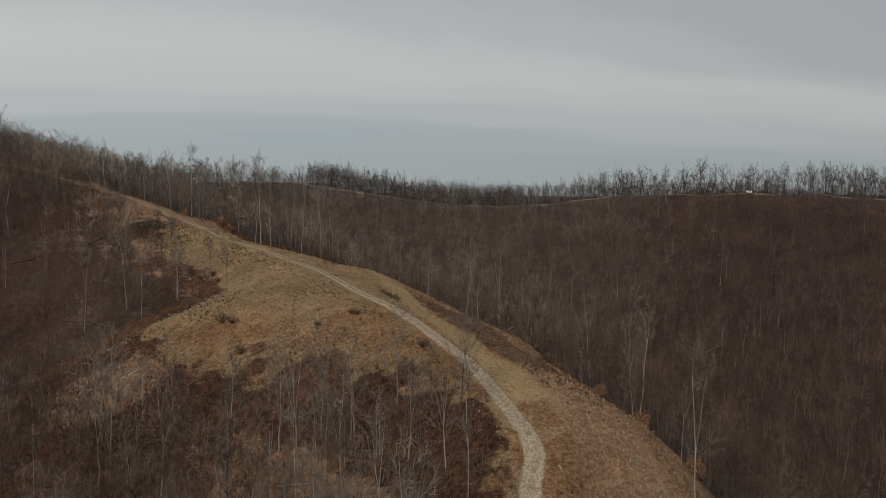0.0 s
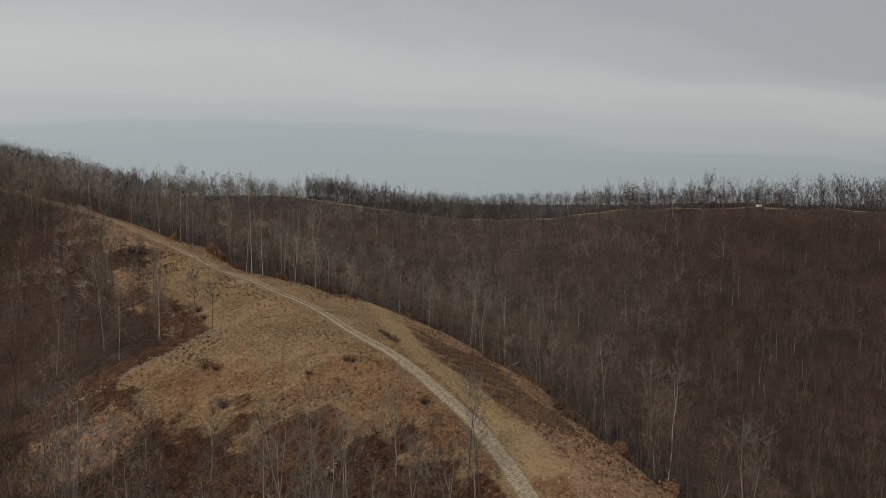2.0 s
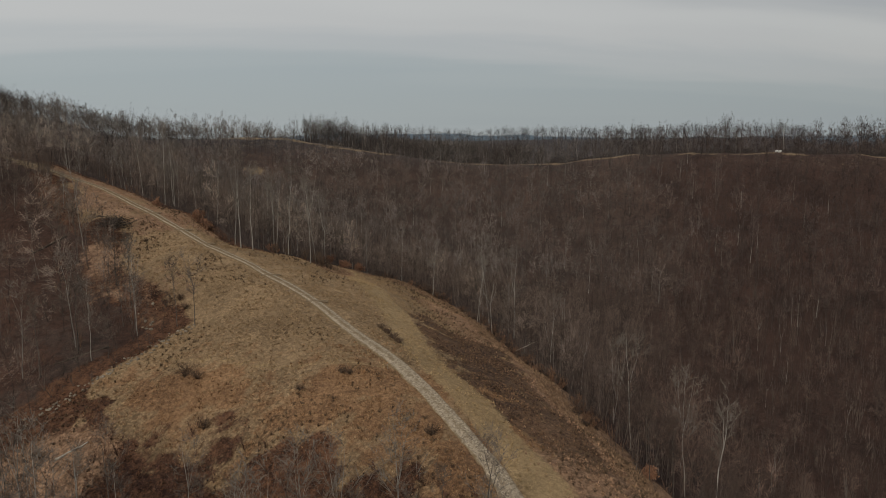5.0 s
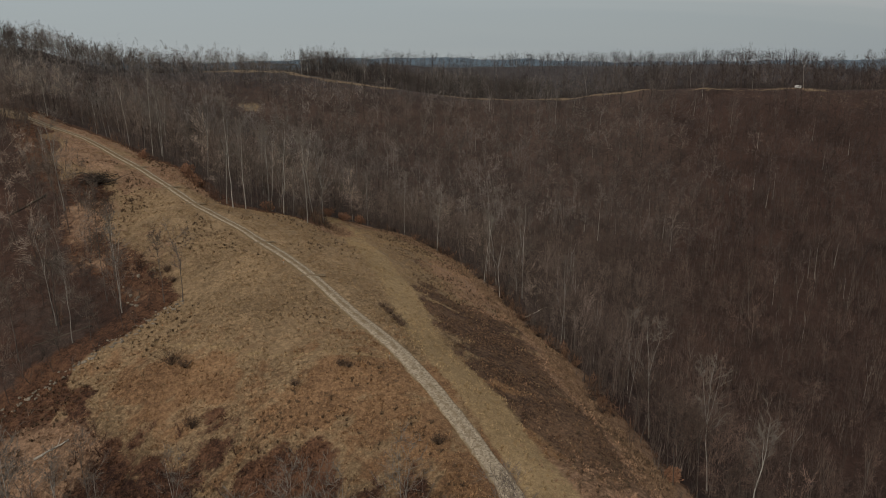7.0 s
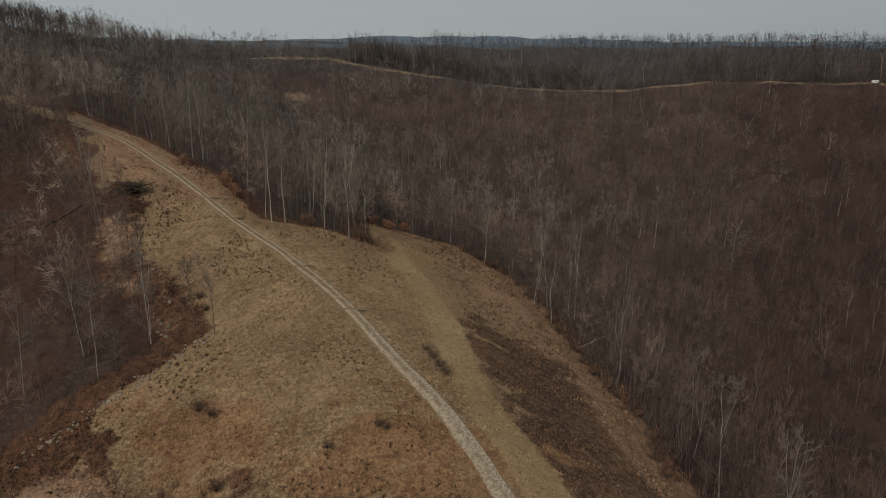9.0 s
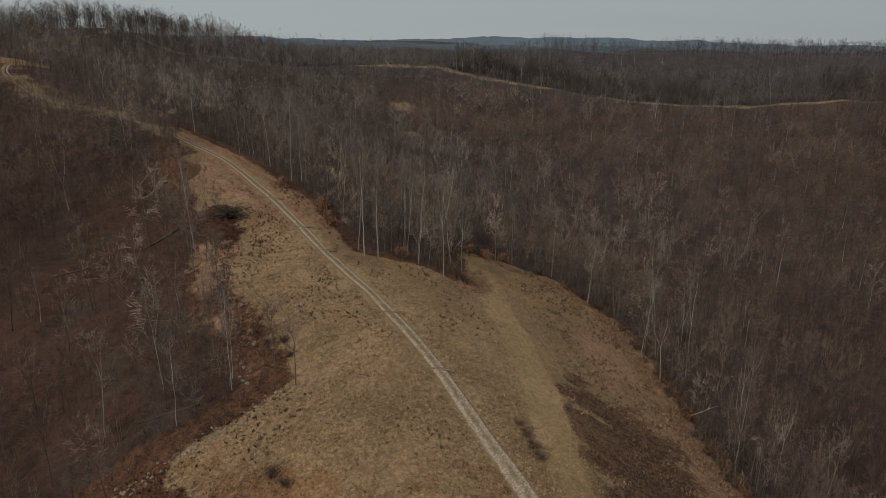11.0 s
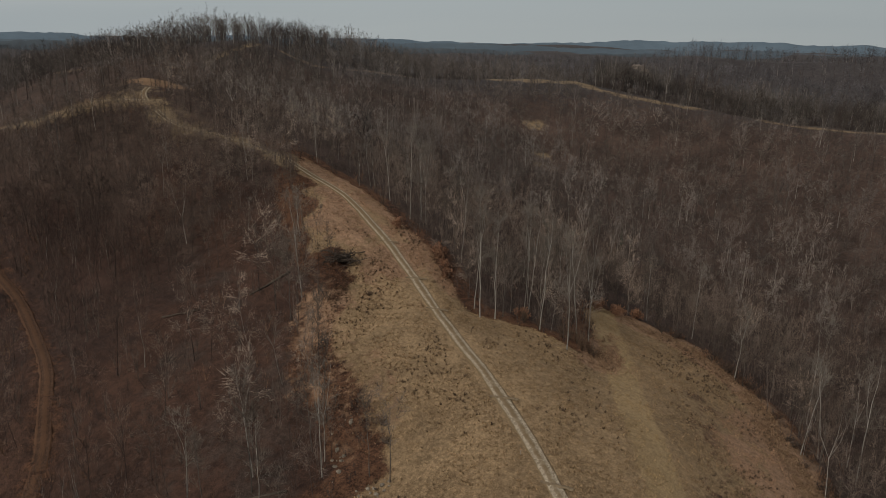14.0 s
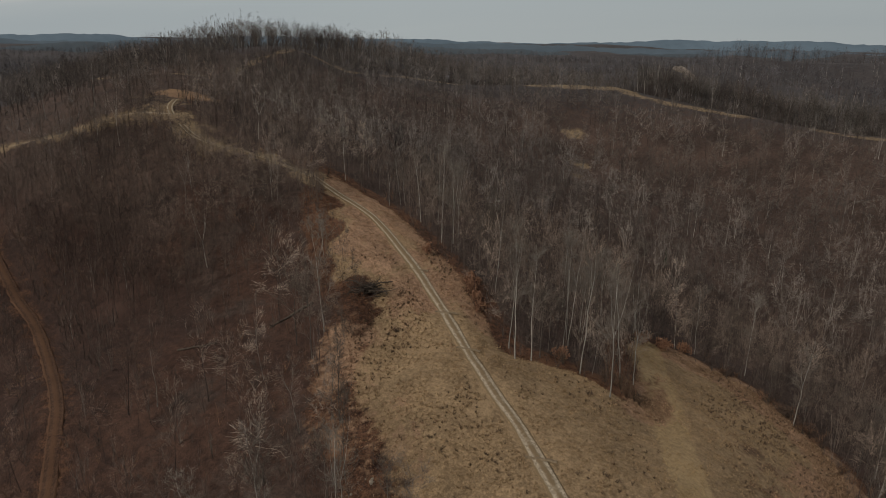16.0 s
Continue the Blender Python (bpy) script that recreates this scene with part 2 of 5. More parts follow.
def part(name, shape, mat, parent, label=""):
    """Arrays or a bmesh as one mesh object under a thing or part."""
    if isinstance(shape, bmesh.types.BMesh):
        me = bpy.data.meshes.new(name)
        shape.to_mesh(me)
        shape.free()
        me.materials.append(mat)
    else:
        me = mesh_of(name, *shape, mat)
    ob = new(name, me)
    ob.parent = parent
    return tagged(ob, label) if label else ob


def joined(pieces):
    """Several (verts, tris) as one."""
    vs, ts, n = [], [], 0
    for v, t in pieces:
        vs.append(v)
        ts.append(np.asarray(t) + n)
        n += len(v)
    return np.concatenate(vs), np.concatenate(ts)


def tube(points, radii, sides, closed=False):
    """A tapered tube along points; a last radius of nought makes a tip."""
    points = np.asarray(points, float)
    rings, tris = [], []
    for i, (p, r) in enumerate(zip(points, radii)):
        way = points[min(i + 1, len(points) - 1)] - points[max(i - 1, 0)]
        way = way / (np.linalg.norm(way) + 1e-9)
        a = np.cross(way, (0.0, 0.0, 1.0) if abs(way[2]) < 0.9 else (1.0, 0.0, 0.0))
        a /= np.linalg.norm(a)
        b = np.cross(way, a)
        turn = np.arange(sides) * 2 * math.pi / sides
        rings.append(p + r * (np.cos(turn)[:, None] * a + np.sin(turn)[:, None] * b))
    for i in range(len(points) - 1):
        for k in range(sides):
            a, b = i * sides + k, i * sides + (k + 1) % sides
            tris += [(a, b, a + sides), (b, b + sides, a + sides)]
    if closed:
        for k in range(1, sides - 1):
            tris += [(0, k + 1, k)]
            top = (len(points) - 1) * sides
            tris += [(top, top + k, top + k + 1)]
    return np.concatenate(rings), np.array(tris)


def slivers(starts, ends, widths, rng):
    """Thin tapering twigs, one triangle each."""
    starts, ends = np.asarray(starts, float), np.asarray(ends, float)
    way = ends - starts
    side = np.cross(way, rng.normal(size=way.shape))
    side /= np.linalg.norm(side, axis=1)[:, None] + 1e-9
    side *= np.asarray(widths)[:, None] * 0.5
    v = np.stack([starts - side, starts + side, ends], 1).reshape(-1, 3)
    return v, np.arange(len(v)).reshape(-1, 3)


# ---- the lie of the land: crests, flanks and hollows ----
SPUR = [(9.5, 72, 27), (9, 88, 32.3), (4, 107, 35.7), (1, 119, 37.5), (-7, 140, 39.4), (-17, 149, 41.8), (-27, 158, 44), (-41, 174, 46.3), (-53, 188, 48.3), (-65, 195, 50), (-90, 213, 56.5), (-112, 226, 63), (-137, 230, 70), (-160, 231, 76), (-180, 236, 79.5)]
MEADOW = [(-16, 128, 40), (-22, 125, 37.8), (-18, 120, 36.6), (-31, 127, 35.6), (-29, 123.5, 35.2), (-22, 117, 34.3), (-15, 104, 29.2), (0, 105, 35), (-43, 139, 37.8), (-42, 134, 36.3), (-45, 121, 30.6), (-54, 123, 29), (-60, 129, 30.5), (-58, 155, 38), (-49, 160, 42), (-61, 144, 35.9), (-53, 163, 44.3), (-46, 151, 40), (-75, 200, 51.5), (-80, 196, 50.4), (-90, 191, 48.6), (-66, 212, 52.5), (-60, 204, 50)]
EAST = [(23, 87, 29.6), (14, 150, 31.5), (10.5, 158, 32.2), (18, 126, 31.3), (22, 101, 31.9), (24.5, 94, 31), (3, 190, 30.6), (1, 129, 37), (9, 115, 34.8), (-10, 145, 40), (9, 150, 32.4), (21, 145, 26.5), (23, 131, 26.3), (27, 125, 26), (-33, 195, 43), (-28, 195, 40.5), (-34, 209, 41), (-34, 226, 37), (-20, 235, 31.3), (-13, 236, 29.8), (-10, 240, 28.6), (-1, 220, 26.8), (5, 206, 26.5), (13, 184, 25.5), (-46, 215, 41.5), (-14, 175, 41), (0, 172, 33), (-16, 205, 36.5)]
WEST = [(-84, 148, 33.5), (-72, 141, 32.5), (-137, 171, 36.7), (-119, 161, 37.5), (-100, 140, 27), (-150, 160, 30), (-75, 110, 18), (-45, 95, 17), (-15, 80, 18), (-20, 55, 8), (-70, 70, 3), (-120, 110, 14), (-170, 120, 16), (-150, 205, 56), (-120, 190, 47), (-200, 215, 66), (-240, 190, 52), (-230, 130, 28), (0, 40, 12), (40, 50, 10), (25, 70, 19), (-20, 0, -5), (60, 0, -12)]
VALLEY = [(75, 90, -10), (62, 130, -4), (52, 170, 2), (46, 215, 7), (38, 255, 10), (20, 290, 13), (-15, 320, 20), (-60, 340, 32), (-100, 330, 43), (-80, 260, 47), (-50, 265, 36), (-25, 270, 24), (150, 60, -22), (300, 0, -30), (40, 150, 15), (33, 180, 14), (25, 210, 17), (12, 245, 18)]
CREST = [(-230, 290, 84), (-190, 260, 81), (-246, 318, 78), (-150, 280, 66), (-180, 350, 66), (-233, 332, 81), (-252, 371, 85), (-258, 392, 87.5), (-260, 411, 90), (-275, 432, 90), (-240, 432, 77.5), (-220, 445, 76), (-300, 470, 90), (-345, 485, 88), (-270, 520, 88), (-215, 500, 69), (-161, 505, 70), (-134, 506, 71.5), (-107, 508, 71), (-94, 480, 69), (-73, 475, 66.5), (-53, 472, 64), (-31, 480, 61), (-10, 477, 58.5), (22, 467, 56.5), (46, 460, 56.5), (80, 447, 59.5), (105, 438, 63), (136, 428, 64), (176, 413, 65), (217, 405, 64), (300, 400, 66), (400, 400, 67)]
SLOPE = [(-108, 425, 52), (-102, 415, 43), (-60, 410, 38), (0, 400, 32), (60, 390, 34), (120, 400, 52), (75, 300, 11), (84, 245, 5), (100, 340, 27), (180, 340, 33), (170, 260, 8), (260, 300, 20), (350, 200, 0), (400, 320, 40), (-140, 400, 55), (-100, 370, 42), (20, 345, 19)]
BEYOND = [(-120, 580, 45), (0, 560, 32), (110, 520, 36), (220, 490, 42), (400, 500, 45), (-300, 600, 60), (-450, 500, 72), (-420, 300, 45), (-350, 200, 40), (-330, 380, 83), (-400, 50, 0), (-250, 0, -10), (0, -200, -30), (300, -200, -40), (600, 100, 0), (600, 400, 50), (-700, 300, 30), (300, 700, 25), (0, 750, 35), (-400, 800, 30), (700, 750, 30)]
LAND = np.array(SPUR + MEADOW + EAST + WEST + VALLEY + CREST + SLOPE + BEYOND, float)


def land_weights(n):
    d = np.linalg.norm(n[:, None, :2] - n[None, :, :2], axis=2)
    k = len(n)
    a = np.zeros((k + 3, k + 3))
    a[:k, :k] = -d - np.eye(k)
    a[:k, k:] = np.c_[np.ones(k), n[:, :2]]
    a[k:, :k] = a[:k, k:].T
    return np.linalg.solve(a, np.r_[n[:, 2], 0, 0, 0])


LAND_W = land_weights(LAND)


def ease(v, low, high):
    v = np.clip((np.asarray(v, float) - low) / (high - low), 0, 1)
    return v * v * (3 - 2 * v)


def raw_height(x, y):
    """The land without its road bed; rolling hills take over far off."""
    x, y = np.asarray(x, float), np.asarray(y, float)
    shape = x.shape
    x, y = x.ravel(), y.ravel()
    out = np.empty(len(x))
    for i in range(0, len(x), 20000):
        s = slice(i, i + 20000)
        d = np.sqrt((x[s, None] - LAND[:, 0]) ** 2 + (y[s, None] - LAND[:, 1]) ** 2 + 9)
        out[s] = -(d @ LAND_W[:len(LAND)]) + LAND_W[-3] + LAND_W[-2] * x[s] + LAND_W[-1] * y[s]
    far = ease(np.hypot(x, y - 250), 330, 640)
    hills = 24 * np.exp(-((x + 157) ** 2 + (y - 1150) ** 2) / 20000) + 6 + 62 * (1 - 0.42 * ease(np.hypot(x, y), 850, 1500)) * value_noise(x / 420 + 3.3, y / 420, 5) ** 1.3 + 16 * value_noise(x / 130, y / 130, 8)
    off, bearing = np.hypot(x, y), np.degrees(np.arctan2(x, np.maximum(y, 1)))
    ridge = (65 + 9 * value_noise(x / 150, y / 150, 95)) * np.exp(-((off - 1270 - 120 * value_noise(x / 300, y / 300, 96)) / 210) ** 2) * ease(bearing, -15, -4) * (1 - ease(bearing, 24, 34))
    out = out * (1 - far) + np.maximum(hills, ridge) * far
    small = (value_noise(x / 9, y / 9, 11) - 0.5) * 0.9 + (value_noise(x / 3.1, y / 3.1, 12) - 0.5) * 0.35
    return (out + small).reshape(shape)


def glide(points, step):
    """Even steps along a smooth line through points."""
    p = np.array(points, float)
    p = np.vstack([2 * p[0] - p[1], p, 2 * p[-1] - p[-2]])
    out = []
    for i in range(1, len(p) - 2):
        n = max(2, int(np.linalg.norm(p[i + 1] - p[i]) / step))
        t = np.arange(n)[:, None] / n
        a, b, c, d = p[i - 1:i + 3]
        out.append(0.5 * (2 * b + (c - a) * t + (2 * a - 5 * b + 4 * c - d) * t ** 2 + (3 * b - a - 3 * c + d) * t ** 3))
    out.append(p[-2][None])
    return np.concatenate(out)


def gap_to(line, x, y):
    """Distance from points to a line of close steps, and the nearest step."""
    x, y = np.asarray(x, float).ravel(), np.asarray(y, float).ravel()
    near, which = np.full(len(x), 1e9), np.zeros(len(x), int)
    box = (x > line[:, 0].min() - 40) & (x < line[:, 0].max() + 40) & (y > line[:, 1].min() - 40) & (y < line[:, 1].max() + 40)
    ids = np.where(box)[0]
    for i in range(0, len(ids), 8000):
        s = ids[i:i + 8000]
        d = np.hypot(x[s, None] - line[:, 0], y[s, None] - line[:, 1])
        which[s], near[s] = d.argmin(1), d.min(1)
    return near, which


def inside(poly, x, y):
    """Signed distance to a polygon, positive within."""
    x, y = np.asarray(x, float).ravel(), np.asarray(y, float).ravel()
    p = np.array(poly, float)
    odd, near = np.zeros(len(x), bool), np.full(len(x), 1e9)
    for (ax, ay), (bx, by) in zip(p, np.roll(p, -1, 0)):
        with np.errstate(divide="ignore", invalid="ignore"):
            odd ^= ((ay > y) != (by > y)) & (x < (bx - ax) * (y - ay) / (by - ay) + ax)
        t = np.clip(((x - ax) * (bx - ax) + (y - ay) * (by - ay)) / ((bx - ax) ** 2 + (by - ay) ** 2), 0, 1)
        near = np.minimum(near, np.hypot(x - ax - t * (bx - ax), y - ay - t * (by - ay)))
    return np.where(odd, near, -near)


ROAD = glide([(6, 46), (8.3, 62), (9.8, 76), (11, 83), (9, 90.4), (6.3, 100), (2.8, 109.3), (-2, 120), (-8, 131), (-14.4, 140.3), (-22.8, 152), (-33, 165.3), (-41.4, 174.8), (-47, 180), (-55, 188.6), (-68.7, 202.5), (-82, 215), (-97, 226), (-111, 230.5), (-121, 233), (-137, 230.5), (-150, 228.5), (-160, 231.5), (-169, 237), (-176, 246)], 0.8)
WEST_ROAD = glide([(-165, 234), (-178, 230.5), (-191, 225.5), (-206, 220.5), (-222, 213), (-245, 200)], 1.5)
TRACK = glide([(-190, 192), (-169, 184), (-159, 180), (-150, 177), (-138, 171), (-122, 161), (-114, 154), (-106, 146), (-98, 134)], 1.5)
STRIP_LINE = glide([(-35, 238), (-29, 216), (-19, 181), (-11, 160), (-7, 145), (-3, 134), (3, 122), (6.5, 112), (9.5, 104), (12, 96)], 1.5)
DITCH = glide([(-27.5, 202), (-25.4, 196.6), (-21.6, 182.2), (-17.6, 170)], 1.0)
FOOTPATH = glide([(-46, 140), (-36, 136.5), (-26, 132.5), (-16, 130.5), (-8, 131)], 1.0)
CREST_STRIP = glide([(-255, 425), (-240, 432), (-220, 446), (-205, 480), (-180, 505), (-134, 508), (-107, 508), (-92, 484), (-73, 476), (-46, 476), (-10, 477), (22, 467), (46, 460), (80, 447), (105, 438), (136, 428), (176, 413), (230, 405), (330, 400)], 3)
KNOB_TRAIL = glide([(-335, 336), (-290, 332), (-258, 332), (-237, 336), (-245, 352), (-253, 372), (-258, 392), (-260, 410), (-264, 426)], 3)
CORRIDOR = [(-106, 238), (-126, 238), (-136, 239), (-146, 242.5), (-158, 249), (-168, 258), (-178, 268), (-196, 270), (-204, 258), (-198, 241), (-182, 232), (-160, 228.5), (-145, 226), (-126, 228), (-106, 226)]
FIELD = [(-116, 238), (-104, 236.5), (-94, 233), (-80, 222.5), (-70, 213.5), (-61, 204), (-51.5, 194), (-41, 198.5), (-33, 197), (-29, 199), (-33, 215), (-38, 231), (-32, 241), (-14, 236), (1, 224), (10, 190), (16, 164), (19, 146), (23, 135), (26, 115), (29, 97), (32, 84), (33, 66), (28, 40), (0, 36), (-4, 60), (-8, 78), (-22, 92), (-42, 104), (-60, 112), (-72, 122), (-66, 131), (-55, 142), (-48, 153), (-58, 163), (-70, 172), (-76, 184), (-80, 195), (-91, 204), (-99, 212), (-109, 224)]
NOSE = [(-74, 129), (-60, 131), (-51, 127.5), (-43, 123), (-28, 115), (-12, 109.5), (1, 100.5), (6, 90), (7, 78), (5, 50), (-4, 30), (-30, 60), (-60, 95), (-78, 112)]
BROWN_SLOPE = [(-6, 164), (-4.5, 150), (-1, 138), (6, 124), (13, 107), (21, 93), (26.5, 98), (24.5, 114), (21, 130), (16.5, 147), (11.5, 162), (4, 172)]
ROUGH = [(-24, 232), (-20, 212), (-12.5, 184), (-7, 166), (3, 172), (9, 176), (7, 192), (2, 212), (-10, 231), (-20, 237)]
RUSSET_SLOPE = [(-9, 192), (-5, 212), (2, 224), (9, 208), (13, 184), (16, 166), (8, 162), (-3, 172)]
LEFT_SLOPE = [(-50, 188), (-46, 150), (-64, 126), (-112, 118), (-138, 150), (-124, 184), (-92, 196)]
UPPER_SLOPE = [(-150, 222), (-108, 224), (-84, 204), (-78, 190), (-100, 178), (-140, 195)]
BENCH = [(150, 432), (178, 418), (240, 410), (420, 400), (420, 345), (300, 352), (200, 372), (150, 400), (110, 420)]


def height(x, y):
    """The finished ground: land with benches cut for the roads."""
    x, y = np.asarray(x, float), np.asarray(y, float)
    z = raw_height(x, y).ravel()
    for line, level, half, sink in ((ROAD, ROAD_Z, 2.2, 0.16), (TRACK, TRACK_Z, 1.6, 0.0), (WEST_ROAD, WEST_Z, 2.5, 0.0)):
        d, i = gap_to(line, x, y)
        w = 1 - ease(d, half, half + 4.5)
        z = z * (1 - w) + level[i] * w
        z -= sink * (1 - ease(d, 1.1, 1.9))
    return z.reshape(x.shape)


def levelled(line, reach):
    z = raw_height(line[:, 0], line[:, 1])
    kernel = np.ones(reach) / reach
    return np.convolve(np.pad(z, reach // 2, mode="edge"), kernel, "same")[reach // 2:reach // 2 + len(z)]


ROAD_Z, TRACK_Z, WEST_Z = levelled(ROAD, 15), levelled(TRACK, 9), levelled(WEST_ROAD, 9)


def axis_steps(spans, last_low, last_high):
    """Close steps in the middle, widening to the horizon."""
    mid = np.concatenate([np.arange(a, b, s) for a, b, s in spans])
    low, high, step = [mid[0]], [mid[-1]], 6.0
    while high[-1] < last_high:
        high.append(high[-1] + step)
        step *= 1.07
    step = 6.0
    while low[-1] > last_low:
        low.append(low[-1] - step)
        step *= 1.09
    return np.concatenate([low[:0:-1], mid, high[1:]])


def build_ground():
    xs = axis_steps([(-260, -110, 3.0), (-110, 45, 1.25), (45, 240, 4.0)], -4600, 4600)
    ys = axis_steps([(40, 64, 3.0), (64, 245, 1.25), (245, 530, 4.0)], -1500, 4700)
    gx, gy = np.meshgrid(xs, ys)
    z = height(gx, gy)
    nx, ny = len(xs), len(ys)
    i = np.arange(nx * ny).reshape(ny, nx)
    a, b, c, d = i[:-1, :-1].ravel(), i[:-1, 1:].ravel(), i[1:, 1:].ravel(), i[1:, :-1].ravel()
    tris = np.concatenate([np.c_[a, b, c], np.c_[a, c, d]])
    me = mesh_of("ground", np.c_[gx.ravel(), gy.ravel(), z.ravel()], tris, GROUND, smooth=True)
    for key, share in cover_shares(gx.ravel(), gy.ravel()).items():
        me.attributes.new(key, "FLOAT", "POINT").data.foreach_set("value", share.astype(np.float32))
    return tagged(new("ground", me), "rolling hillside ground with leaf litter, dry grass and brown scrub", "ground", kind="structure")


def edge_tint(x, y):
    """Lens falloff put into the colour by bearing: paler grey below the spur, darker to the east and on the low western
    slope.
    """
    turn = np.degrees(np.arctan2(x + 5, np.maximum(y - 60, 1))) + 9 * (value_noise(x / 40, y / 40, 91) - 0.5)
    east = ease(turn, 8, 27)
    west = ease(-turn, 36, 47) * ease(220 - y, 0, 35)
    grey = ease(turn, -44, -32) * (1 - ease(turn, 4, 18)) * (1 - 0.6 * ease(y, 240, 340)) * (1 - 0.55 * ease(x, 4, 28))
    # oak: how far the colour is dimmed towards the view's sides
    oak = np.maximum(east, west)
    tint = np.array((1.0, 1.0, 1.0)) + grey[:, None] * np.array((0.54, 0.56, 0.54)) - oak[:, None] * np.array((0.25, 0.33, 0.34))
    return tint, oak


